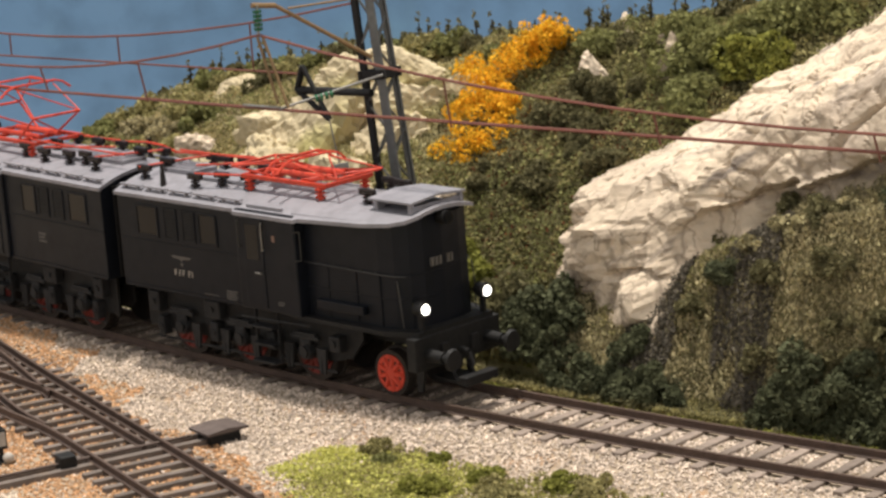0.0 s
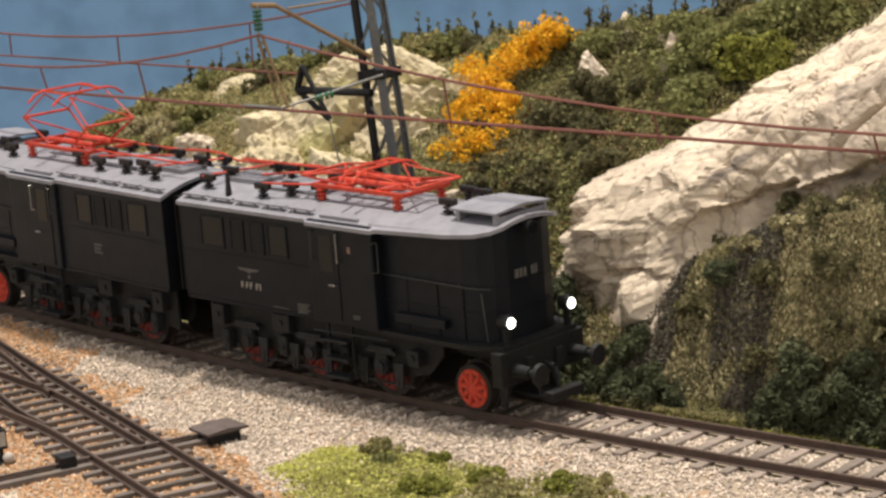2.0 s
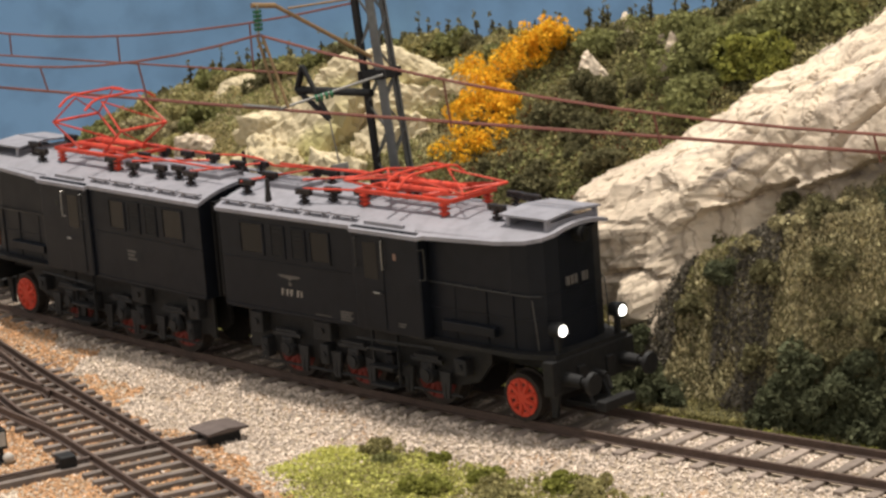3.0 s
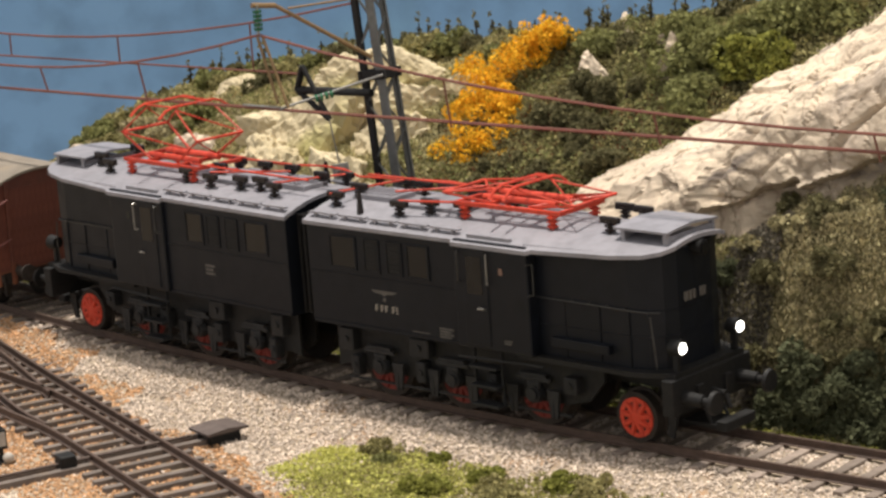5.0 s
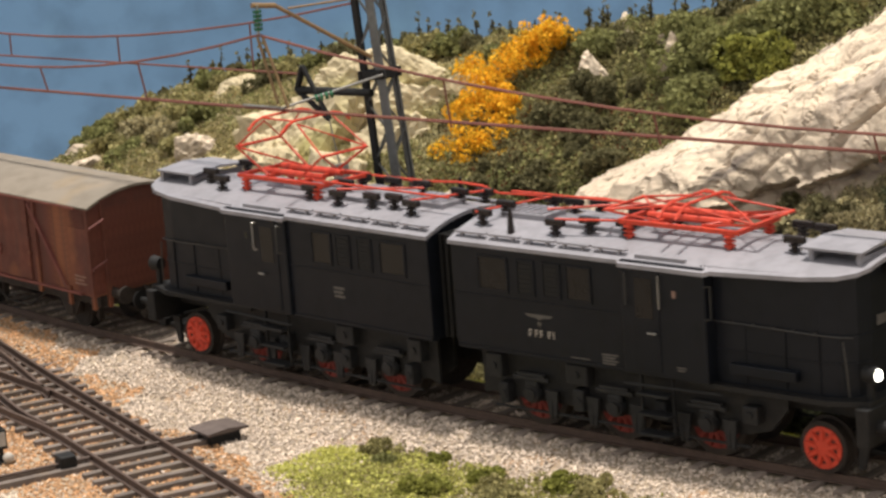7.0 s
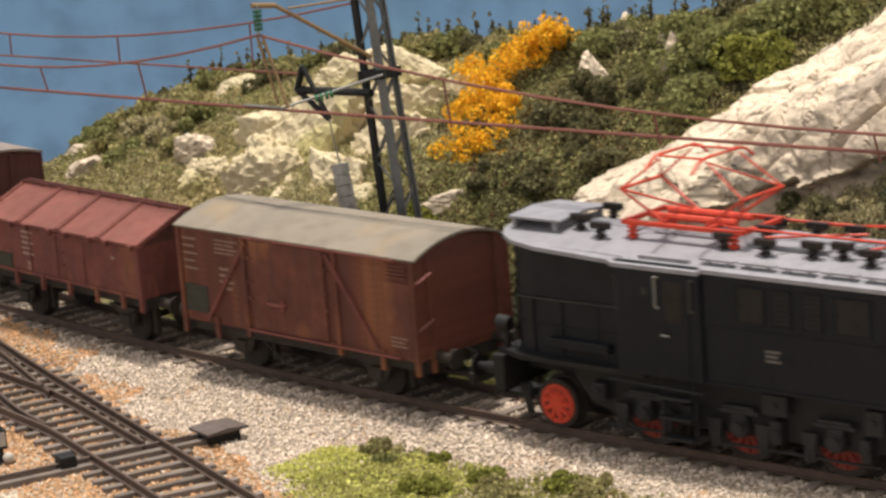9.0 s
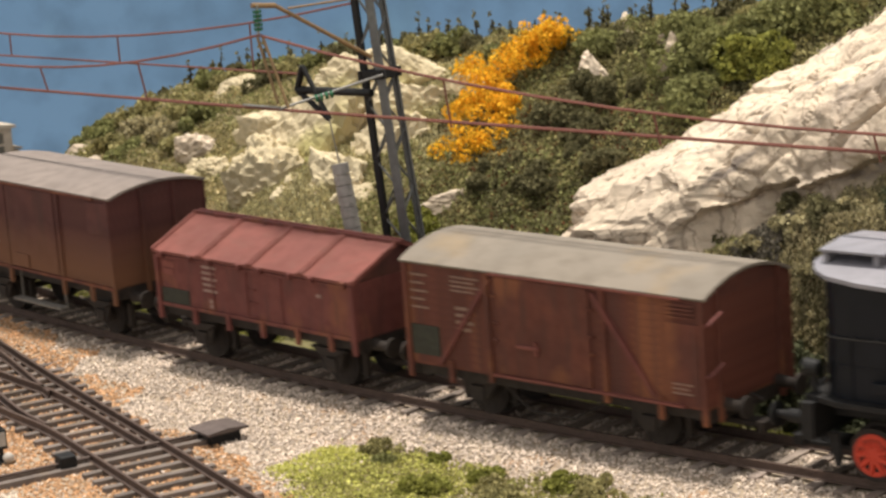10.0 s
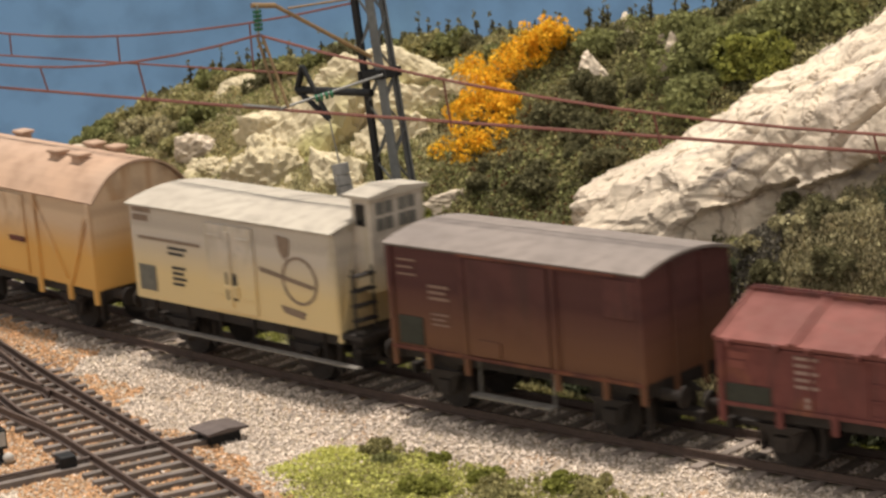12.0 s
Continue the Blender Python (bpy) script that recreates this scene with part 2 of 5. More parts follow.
def flakes(centres, size, up=0.0, blade=0.0):
    """Small bent leaf flakes that face every way: one mesh's verts and faces."""
    c = np.asarray(centres)
    n = len(c)
    u = RNG.normal(size=(n, 3))
    u[:, 2] += blade * np.sign(u[:, 2])
    u /= np.linalg.norm(u, axis=1)[:, None]
    w = RNG.normal(size=(n, 3))
    w[:, 2] += up
    w -= (w * u).sum(1)[:, None] * u
    w /= np.linalg.norm(w, axis=1)[:, None]
    k = np.cross(u, w)
    a = (size * RNG.uniform(0.55, 1.3, n))[:, None]
    b = a * RNG.uniform(0.4, 0.8, (n, 1))
    bend = a * RNG.uniform(-0.4, 0.4, (n, 1)) * k
    v = np.stack([c - u * a, c - w * b + bend, c + u * a, c + w * b + bend], 1)
    f = np.array([(0, 1, 2), (0, 2, 3)])[None] + (np.arange(n) * 4)[:, None, None]
    return v.reshape(-1, 3), f.reshape(-1, 3)


def granules(centres, size, flat=1.0, jitter=0.35):
    """Small uneven stones or crumbs round the centres: one mesh's verts and faces."""
    c = np.asarray(centres)
    n = len(c)
    v = OCT_V[None] * (1 + RNG.uniform(-jitter, jitter, (n, 6, 1)))
    ang = RNG.uniform(0, 2 * np.pi, (n, 2))
    ca, sa = np.cos(ang[:, 0])[:, None], np.sin(ang[:, 0])[:, None]
    x, y, z = v[..., 0] * ca - v[..., 1] * sa, v[..., 0] * sa + v[..., 1] * ca, v[..., 2]
    cb, sb = np.cos(ang[:, 1])[:, None], np.sin(ang[:, 1])[:, None]
    x, z = x * cb - z * sb, x * sb + z * cb
    sz = (size * RNG.uniform(0.6, 1.35, n))[:, None]
    v = np.stack([x * sz, y * sz, z * sz * flat], -1) + c[:, None]
    f = OCT_F[None] + (np.arange(n) * 6)[:, None, None]
    return v.reshape(-1, 3), f.reshape(-1, 3)


def fbm(x, y, z, octaves=4, scale=0.05, seed=0.0):
    """Fractal noise of arrays in mm."""
    out = np.empty(len(x))
    for i in range(len(x)):
        out[i] = noise.fractal(Vector((x[i] * scale + seed, y[i] * scale, z[i] * scale)), 1.0, 2.0, octaves)
    return out

# ---------- ground and hillside ----------
def hill(s, y):
    """Height in mm of the layout's ground at s along the track and y behind it."""
    s, y = np.asarray(s, float), np.asarray(y, float)
    near = np.interp(y, [-60, -32, -14, 14, 20, 24], [-6.7, -6.6, -3.1, -3.1, -3.8, -3.6])
    edge = np.clip((-s - 569) / 65, 0, 1)
    near = near - 1.3 * np.clip(y - 30, 0, 400) * edge * edge * (3 - 2 * edge)
    crest = np.interp(s, [-784.1, -676.4, -654, -636.7, -619.5, -591.6, -555.5, -510.8, -471.5, -392.5, -325.6, -239.5, 104.7], [-6, -11.1, -3.1, 12.6, 27.3, 38.3, 44.6, 50.9, 57.2, 65.8, 74.1, 86.4, 100])
    t = np.clip((y - 24) / 91, 0, 1)
    far = crest * t ** 0.85 - 0.8 * np.clip(y - 120, 0, 400)
    top = np.interp(s, [-343.6, -312.5, -274.3, -255.1, -228.5, -193.4, 8.4], [0.1, 11.1, 34.0, 41.5, 48.0, 53.5, 57.0])
    u = np.clip((y - 21) / 17, 0, 1)
    bank = top * u * u * (3 - 2 * u) - 3.5 + np.clip(y - 38, 0, 50) * 0.5 * (top / 60) - 0.8 * np.clip(y - 110, 0, 400)
    high = np.where(crest > 0, np.maximum(far, bank), bank - 1.3 * np.clip(y - 30, 0, 400) * edge)
    bank = np.where(y > 21, bank, -50)
    return np.where(y < 24, np.maximum(near, bank), np.maximum(high, near - 0.8 * np.clip(y - 120, 0, 400)))


def rough_hill(s, y):
    z = hill(s, y)
    x, wy = along(s, y)
    lump = fbm(x, wy, np.zeros_like(x), 4, 0.045)
    w = np.clip((y - 22) / 12, 0, 1)
    return z + lump * (0.35 + 3.2 * w)


def sheet(name, material, ss, ys):
    S, Y = np.meshgrid(ss, ys, indexing="ij")
    S, Y = S.ravel(), Y.ravel()
    x, wy = along(S, Y)
    z = rough_hill(S, Y)
    n, m = len(ss), len(ys)
    i = np.arange(n * m).reshape(n, m)
    f = np.stack([i[:-1, :-1], i[1:, :-1], i[1:, 1:], i[:-1, 1:]], -1).reshape(-1, 4)
    me = fast_mesh(name, np.stack([x, wy, z], -1), f)
    me.shade_smooth()
    return link(name, me, material)


M_EARTH = mat("scenic_turf_earth", (0.13, 0.12, 0.05), (0.2, 0.17, 0.08), 0.95, scale=60, bump=0.8, spots=(0.3, 0.24, 0.12))
ss = np.concatenate([np.linspace(-1120, -735, 24)[:-1], np.arange(-735, -150, 2.5), np.linspace(-150, 900, 26)])
ys = np.concatenate([np.linspace(-600, -120, 13)[:-1], np.arange(-120, 130, 2.5), np.linspace(130, 230, 14)])
ground = tagged(sheet("ground", M_EARTH, ss, ys), "sandy and grassy model railway groundwork rising into a hillside", "ground", kind="structure")

# painted sea behind the layout
M_SEA = mat("painted_sea_backdrop", (0.195, 0.335, 0.52), (0.16, 0.29, 0.465), 0.9, scale=9, bump=0, contrast=0.22, spots=(0.225, 0.4, 0.56))
bm = bm_new()
box(bm, -2600, 2600, 0, 12, -600, 900)
far_mid = EYE + Vector((math.sin(YAW), math.cos(YAW), 0)) * 1.5
part("backdrop", bm, M_SEA, m=Matrix.Translation((far_mid.x, far_mid.y, 0)) @ Matrix.Rotation(-YAW, 4, "Z"))
tagged(bpy.data.objects["backdrop"], "plain blue painted sea backdrop board behind the layout", "backdrop", kind="structure")


# ---------- the main track ----------
RAIL = [(-0.85, -2.0), (0.85, -2.0), (0.85, -1.8), (0.22, -1.55), (0.22, -0.65), (0.42, -0.5), (0.42, 0), (-0.42, 0), (-0.42, -0.5), (-0.22, -0.65), (-0.22, -1.55), (-0.85, -1.8)]


def sweep(bm, path, dz=0.0, outline=RAIL):
    """A rail along points (x, y) in mm."""
    rings = []
    for i, p in enumerate(path):
        a, b = path[max(i - 1, 0)], path[min(i + 1, len(path) - 1)]
        d = Vector((b[0] - a[0], b[1] - a[1])).normalized()
        rings.append([bm.verts.new((p[0] - d.y * o[0], p[1] + d.x * o[0], o[1] + dz)) for o in outline])
    n = len(outline)
    for r, q in zip(rings, rings[1:]):
        for i in range(n):
            bm.faces.new((r[i], r[(i + 1) % n], q[(i + 1) % n], q[i]))
    bm.faces.new(rings[0]), bm.faces.new(rings[-1])
    bmesh.ops.recalc_face_normals(bm, faces=bm.faces)
    return bm


PITCH_S, START_S = 7.17, 4.21   # sleeper spacing and phase
track = thing("railway_track", "rusty brown main line track on weathered sleepers in pale ballast", "track", Matrix.Identity(4))
for side in (-8.75, 8.75):
    line = [tuple(v[0] for v in along(np.array([s]), np.array([side]))) for s in range(-1100, 700, 20)]
    part("rail", sweep(bm_new(), line), M_RAIL, track)
bm = bm_new()
box(bm, -1.25, 1.25, -13.8, 13.8, -4.0, -2.0, 0.25)
bmesh.ops.scale(bm, vec=(MM, MM, MM), verts=bm.verts)
SLEEPER = bpy.data.meshes.new("sleeper")
bm.to_mesh(SLEEPER)
bm.free()
SLEEPER.materials.append(M_SLEEPER)
for i in range(-152, 14):
    o = new("sleeper", SLEEPER)
    o.parent = track
    o.matrix_basis = on_track(i * PITCH_S + START_S + RNG.uniform(-0.2, 0.2)) @ Matrix.Rotation(RNG.uniform(-0.015, 0.015), 4, "Z")

# ---------- the turnout ----------
F_RAIL = [(-649.2, 145.8), (-568.3, 95.2), (-485.3, 44.5), (-431.4, 13.2), (-390.9, -9.5), (-329.8, -44), (-244.7, -91.2), (-134.3, -151.2)]
N_RAIL = [(-548.8, 38.5), (-494.8, 16.6), (-438.1, -7.6), (-412.9, -17.8), (-384.1, -33.4), (-351, -51.7), (-266.8, -98.7), (-156.4, -159.1)]
turnout = thing("railway_turnout", "dark turnout with switch blades on oil-stained sleepers", "turnout", Matrix.Identity(4))


def smooth_path(pts, n=8):
    out = []
    for i in range(len(pts) - 1):
        p0, p1, p2, p3 = (Vector(pts[max(min(j, len(pts) - 1), 0)]) for j in (i - 1, i, i + 1, i + 2))
        for k in range(n):
            t = k / n
            q = 0.5 * (2 * p1 + (p2 - p0) * t + (2 * p0 - 5 * p1 + 4 * p2 - p3) * t * t + (3 * p1 - p0 - 3 * p2 + p3) * t ** 3)
            out.append((q.x, q.y))
    return out + [tuple(pts[-1])]


for nm, pts in (("stock_rail", F_RAIL), ("stock_rail", N_RAIL), ("check_rail", [(-547.7, 76.4), (-481.2, 38.2), (-435.7, 8.1)]),
                ("switch_blade", [(-559, 57.3), (-462.5, 19.3), (-431.3, 7.3), (-382.5, -18.8)]), ("switch_blade", [(-547.9, 72.5), (-447, 2.2), (-416.4, -15.1)])):
    part(nm, sweep(bm_new(), smooth_path(pts), -3.0, [(a * 0.9, b) for a, b in RAIL]), M_RAIL, turnout)
SL2 = SLEEPER.copy()
SL2.materials.clear()
SL2.materials.append(M_SLEEPER2)
d0 = Vector((155.3, -88.3)).normalized()
for i in range(64):
    x = -609.2 + i * 5.900
    fx = np.interp(x, [p[0] for p in F_RAIL], [p[1] for p in F_RAIL])
    o = new("sleeper", SL2)
    o.parent = turnout
    o.matrix_basis = Matrix.Translation(Vector((x - d0.y * -9 * 1.0, fx - d0.x * 9, -3)) * MM) @ Matrix.Rotation(math.atan2(d0.y, d0.x) + RNG.uniform(-0.03, 0.03), 4, "Z") @ Matrix.Diagonal((0.78, 1.0 + 0.45 * max(0, min(1, (-418 - x) / 110)), 1, 1))


# ---------- train ----------
KNOTS_T = [0, 0.5, 1.0, 1.5, 2.0, 2.5, 3.0, 4.8, 5.0, 5.5, 6.0, 6.5, 7.0, 7.2, 8.0, 8.8, 9.0, 9.5, 10.0, 10.5, 11.0, 11.5, 12.0]
KNOTS_S = [-437.5, -430.9, -424.7, -417.6, -410.7, -403.0, -395.4, -366.4, -362.4, -354.1, -344.2, -330.8, -314.3, -306.4, -262.0, -203.8, -188.9, -150.2, -106.2, -63.8, -16.3, 27.8, 76.2]


def run(t):
    """How far along the track the middle of the locomotive is at t seconds, in mm."""
    T, S = KNOTS_T, KNOTS_S
    i = max(0, min(len(T) - 2, sum(1 for v in T if v <= t) - 1))

    def slope(j):
        a, b = max(j - 1, 0), min(j + 1, len(T) - 1)
        return (S[b] - S[a]) / (T[b] - T[a])
    h = T[i + 1] - T[i]
    u = (t - T[i]) / h
    return ((2 * u ** 3 - 3 * u * u + 1) * S[i] + (u ** 3 - 2 * u * u + u) * h * slope(i) + (3 * u * u - 2 * u ** 3) * S[i + 1] + (u ** 3 - u * u) * h * slope(i + 1))


VEHICLES = []   # thing, its middle behind the locomotive's middle
WHEELS = []     # wheelset, its place on its vehicle, radius


SPOKES = {}


def spoke_mesh(r, material):
    if r not in SPOKES:
        bm = rod(bm_new(), (r * 0.2, 0, 0), (r * 0.74, 0, 0), r * 0.15, 6, r * 0.11)
        bmesh.ops.scale(bm, vec=(MM, MM, MM), verts=bm.verts)
        SPOKES[r] = bpy.data.meshes.new("spoke")
        bm.to_mesh(SPOKES[r])
        bm.free()
        SPOKES[r].materials.append(material)
    return SPOKES[r]


def wheelset(parent, base, r, material, label, spokes=0, y=8.6):
    """An axle with two wheels; base: its pose on its vehicle."""
    shape = DRAW.copy()
    base.translation.x *= shape.x
    DRAW[:] = 1, 1, 1
    bm = bm_new()
    rod(bm, (0, -y, 0), (0, y, 0), 0.9, 10)
    for q in (-1, 1):
        rod(bm, (0, q * (y - 1.8), 0), (0, q * (y - 2.4), 0), r + 0.7, 28)
        rod(bm, (0, q * (y + 0.8), 0), (0, q * (y - 1.8), 0), r, 28)
    ws = part("wheelset", bm, M_UNDER, parent, m=base)
    for q in (-1, 1):
        f = q * (y + 0.85)
        bm = bm_new()
        inner = 0.7 if spokes else 0.3
        rim = [[bm.verts.new((rr * math.cos(i * math.tau / 24), ff, rr * math.sin(i * math.tau / 24))) for i in range(24)] for rr, ff in ((r * 0.8, f - 0.3 * q), (r * 0.8, f + 0.25 * q), (r * inner * 0.9, f + 0.25 * q), (r * inner * 0.9, f - 0.3 * q))]
        for k in range(4):
            for i in range(24):
                bm.faces.new((rim[k][i], rim[k][(i + 1) % 24], rim[(k + 1) % 4][(i + 1) % 24], rim[(k + 1) % 4][i]))
        bmesh.ops.recalc_face_normals(bm, faces=bm.faces)
        part("wheel_rim", bm, material, ws, label)
        part("hub", rod(bm_new(), (0, f - 0.3 * q, 0), (0, f + 0.6 * q, 0), r * 0.32, 14), material, ws)
        for i in range(spokes):
            o = new("spoke", spoke_mesh(r, material))
            o.parent = ws
            o.matrix_basis = Matrix.Translation((0, f * MM, 0)) @ Matrix.Rotation(i * math.tau / spokes, 4, "Y")
    DRAW[:] = shape
    WHEELS.append((ws, base, r))
    return ws


def half(sign):
    """The pose of one half of the locomotive on the curve, in mm, drawn about the locomotive's middle."""
    c = 60 * sign
    place = Vector((R0 * math.sin(c * K), R0 - R0 * math.cos(c * K), 0))
    return Matrix.Translation(place) @ Matrix.Rotation(c * K, 4, "Z") @ Matrix.Translation((-c, 0, 0))


def insulator(bm, x, y, z, h=4.0):
    rod(bm, (x, y, z), (x, y, z + h), 0.6, 8)
    for i in range(3):
        rod(bm, (x, y, z + h * (0.2 + 0.27 * i)), (x, y, z + h * (0.3 + 0.27 * i)), 1.25, 10)
    return bm


def roof_z(y):
    return 45.6 - 3.6 * (abs(y) / 16.5) ** 2


def loco_half(loco, sign, raised):
    turn = half(sign) @ (Matrix.Identity(4) if sign > 0 else Matrix.Rotation(math.pi, 4, "Z"))

    def p(name, bm, material, parent=loco, label="", smooth=False):
        return part(name, bm, material, parent, label, smooth=smooth, bend=turn)

    # engine room with its panelled sides
    bm = bm_new()
    prism(bm, [(-15.5, 17.5), (15.5, 17.5), (15.5, 42.2), (9, 43.8), (-9, 43.8), (-15.5, 42.2)], 3, 47.2)
    body = p("body", bm, M_BLACK)
    for q in (-1, 1):
        y = 15.5 * q
        for x, w in ((10, 7.5), (20.3, 4.2), (27, 4.2), (33, 6)):
            lit = w > 5
            bm = bm_new()
            for a, b, c, d in ((x - 0.3, x + w + 0.3, 31.4, 31.9), (x - 0.3, x + w + 0.3, 39, 39.4), (x - 0.3, x + 0.2, 31.9, 39), (x + w - 0.2, x + w + 0.3, 31.9, 39)):
                box(bm, a, b, y - 0.05 * q, y + 0.3 * q, c, d)
            wf = p("window" if lit else "louvre", bm, M_BLACK, body)
            bm = bm_new()
            box(bm, x + 0.2, x + w - 0.2, y - 0.05 * q, y + 0.1 * q, 31.9, 39)
            if not lit:
                for i in range(6):
                    box(bm, x + 0.4, x + w - 0.4, y + 0.08 * q, y + 0.28 * q, 32.4 + i * 1.1, 32.9 + i * 1.1)
            p("pane" if lit else "slats", bm, M_GLASS if lit else M_FRAME, wf)
        bm = bm_new()
        box(bm, 3.2, 47, y - 0.05 * q, y + 0.18 * q, 29.9, 30.3)
        box(bm, 3.2, 47, y - 0.05 * q, y + 0.22 * q, 17.5, 18.3)
        box(bm, 3.2, 47, y - 0.05 * q, y + 0.35 * q, 41.3, 41.9)
        p("trim_strip", bm, M_BLACK, body)
    bm = bm_new()
    for q in (-1, 1):
        for i in range(22):
            rod(bm, (4 + i * 2, 15.66 * q, 24.4), (4 + i * 2, 15.72 * q, 24.4), 0.12, 5)
    p("rivets", bm, M_BLACK, body)

    # cab with its doors
    bm = bm_new()
    box(bm, 47, 67.2, -16.5, 16.5, 17.6, 42.4, 0.35)
    cab = p("cab", bm, M_BLACK)
    for q in (-1, 1):
        y = 16.5 * q
        bm = bm_new()
        box(bm, 49.6, 56.4, y - 0.05 * q, y + 0.25 * q, 18.6, 40.6, 0.1)
        door = p("door", bm, M_BLACK, cab)
        bm = bm_new()
        box(bm, 50.8, 55, y + 0.2 * q, y + 0.36 * q, 30.3, 39)
        p("pane", bm, M_GLASS, door)
        bm = bm_new()
        rod(bm, (55.6, y + 0.3 * q, 27.2), (55.6, y + 1.0 * q, 27.2), 0.2, 6)
        rod(bm, (53.9, y + 1.0 * q, 27.3), (55.8, y + 1.0 * q, 27.3), 0.25, 6)
        p("handle", bm, M_STEEL, door, "bare metal door handle")
        for x0, z0, z1 in ((56.9, 33, 39.6), (48.8, 33, 39.6), (67.8, 31.5, 38.5)):
            bm = bm_new()
            yy = y + 0.9 * q if x0 < 65 else y - 1.2 * q
            rod(bm, (x0, yy, z0), (x0, yy, z1), 0.16, 6)
            rod(bm, (x0, yy, z0), (x0 - 0.6, y, z0), 0.2, 5)
            rod(bm, (x0, yy, z1), (x0 - 0.6, y, z1), 0.2, 5)
            p("handrail", bm, M_STEEL if 50 < x0 < 60 else M_RAILBAR, cab)
        bm = bm_new()
        box(bm, 59.6, 60.5, y, y + 0.12 * q, 35.4, 36.9)
        p("plate", bm, M_DULL if sign > 0 else M_GREENPLATE, cab)
        # steps below the door
        bm = bm_new()
        for z in (4.4, 8.8, 13.2):
            box(bm, 50, 57.6, y - 2.4 * q, y + 0.8 * q, z, z + 0.6, 0.1)
        for x in (49.8, 57.4):
            box(bm, x, x + 0.4, y - 2.0 * q, y - 1.2 * q, 4.4, 17.8)
        p("step_ladder", bm, M_GEAR)
        bm = bm_new()
        rod(bm, (47, y + 0.3 * q, 15.4), (70, y - 0.2 * q, 15.8), 0.25, 6)
        p("handrail", bm, M_GEAR)

    # nose
    out = [(64, -13.2), (90.5, -12.9), (94.5, -12), (97.2, -9.6), (98.2, -6), (98.5, 0), (98.2, 6), (97.2, 9.6), (94.5, 12), (90.5, 12.9), (64, 13.2)]
    bm = bm_new()
    prism(bm, out, 17.6, 43.2, "z")
    nose = p("nose", bm, M_BLACK)
    bm = bm_new()
    for z in (30.2, 24.6):
        prism(bm, [(x * 1.0 + (0.12 if x > 70 else 0), y * 1.012) for x, y in out], z, z + 0.28, "z")
    for q in (-1, 1):
        for x in (74, 83, 90.5):
            box(bm, x, x + 0.25, 12.85 * q, 13.25 * q, 18, 30.2)
        box(bm, 71, 86, 13.0 * q, 14.6 * q, 20.2, 22.4, 0.2)
    p("panel_seam", bm, M_BLACK, nose)
    for q in (-1, 1):
        bm = tube(bm_new(), [(65, 13.7 * q, 31), (90, 13.5 * q, 30.6), (94.5, 12.6 * q, 30.4), (96.8, 10.8 * q, 30.2)], 0.16, 5)
        p("handrail", bm, M_RAILBAR, nose)
        bm = tube(bm_new(), [(96.4, 12.2 * q, 18), (96.2, 12.6 * q, 24), (95.6, 12.6 * q, 29.5)], 0.18, 5)
        p("handrail", bm, M_RAILBAR, nose)
        for i in range(6):
            bm = rod(bm_new(), (67 + i * 4.6, 13.1 * q, 31), (67 + i * 4.6, 13.75 * q, 31), 0.16, 5)
            p("rail_bracket", bm, M_RAILBAR, nose)
    if sign > 0:
        bm = bm_new()
        for i, w in enumerate((0.9, 0.9, 0.9, 0, 0.9, 0.6)):
            if w:
                box(bm, 98.2, 98.75, -4.2 + i * 1.35, -4.2 + i * 1.35 + w, 31.6, 33.6)
        p("number_bars", bm, M_DIM, nose, "worn cream number on the nose")
    # footplate, beam, buffers
    bm = bm_new()
    prism(bm, [(62, -15.4), (93, -15.4), (99.5, -12.6), (101, -12.6), (101, 12.6), (99.5, 12.6), (93, 15.4), (62, 15.4)], 16.6, 17.7, "z")
    p("footplate", bm, M_FRAME)
    bm = bm_new()
    box(bm, 98.6, 101.4, -14.4, 14.4, 8.6, 16.6, 0.3)
    for y in (-5, 5):
        box(bm, 101.2, 102.2, y - 1.2, y + 1.2, 10, 14, 0.2)
    beam = p("buffer_beam", bm, M_FRAME)
    for y in (-10, 10):
        bm = bm_new()
        rod(bm, (101, y, 12), (106, y, 12), 1.7, 14, 1.35)
        rod(bm, (106, y, 12), (108.4, y, 12), 0.9, 12)
        rod(bm, (108.4, y, 12), (109.2, y, 12), 2.7, 20, 2.4)
        p("buffer", bm, M_FRAME, beam)
    bm = bm_new()
    rod(bm, (101, 0, 11.4), (104.5, 0, 11), 0.8, 8)
    rod(bm, (104.5, 0, 11), (105.5, 0, 8), 0.6, 8)
    rod(bm, (101, -3, 9), (103, -3, 4.5), 0.45, 6)
    rod(bm, (101, 3, 9), (103, 3, 4.5), 0.45, 6)
    box(bm, 96, 107, -4, 4, 4.0, 5.0, 0.2)
    box(bm, 105.5, 108, -5.5, 5.5, 4.2, 6.4, 0.2)
    p("coupling", bm, M_FRAME)
    bm = bm_new()
    for q in (-1, 1):
        prism(bm, [(95.8, 2), (97.2, 2), (98.6, 9), (96, 9)], 8 * q, 8.8 * q, "y")
    p("rail_guard", bm, M_FRAME)
    # lamps
    for y in (-10.3, 10.6):
        bm = bm_new()
        rod(bm, (98.8, y, 23.0), (101.6, y, 23.0), 1.6, 18, 1.95)
        box(bm, 99.4, 100.6, y - 0.5, y + 0.5, 17.6, 21.6)
        hl = p("headlight", bm, M_FRAME)
        bm = bm_new()
        rod(bm, (101.5, y, 23.0), (101.9, y, 23.0), 1.32, 18, 1.1)
        p("lens", bm, M_HEADLIGHT if sign > 0 else M_GLASS, hl, "brightly lit headlight lens" if sign > 0 else "unlit lamp lens")
    bm = bm_new()
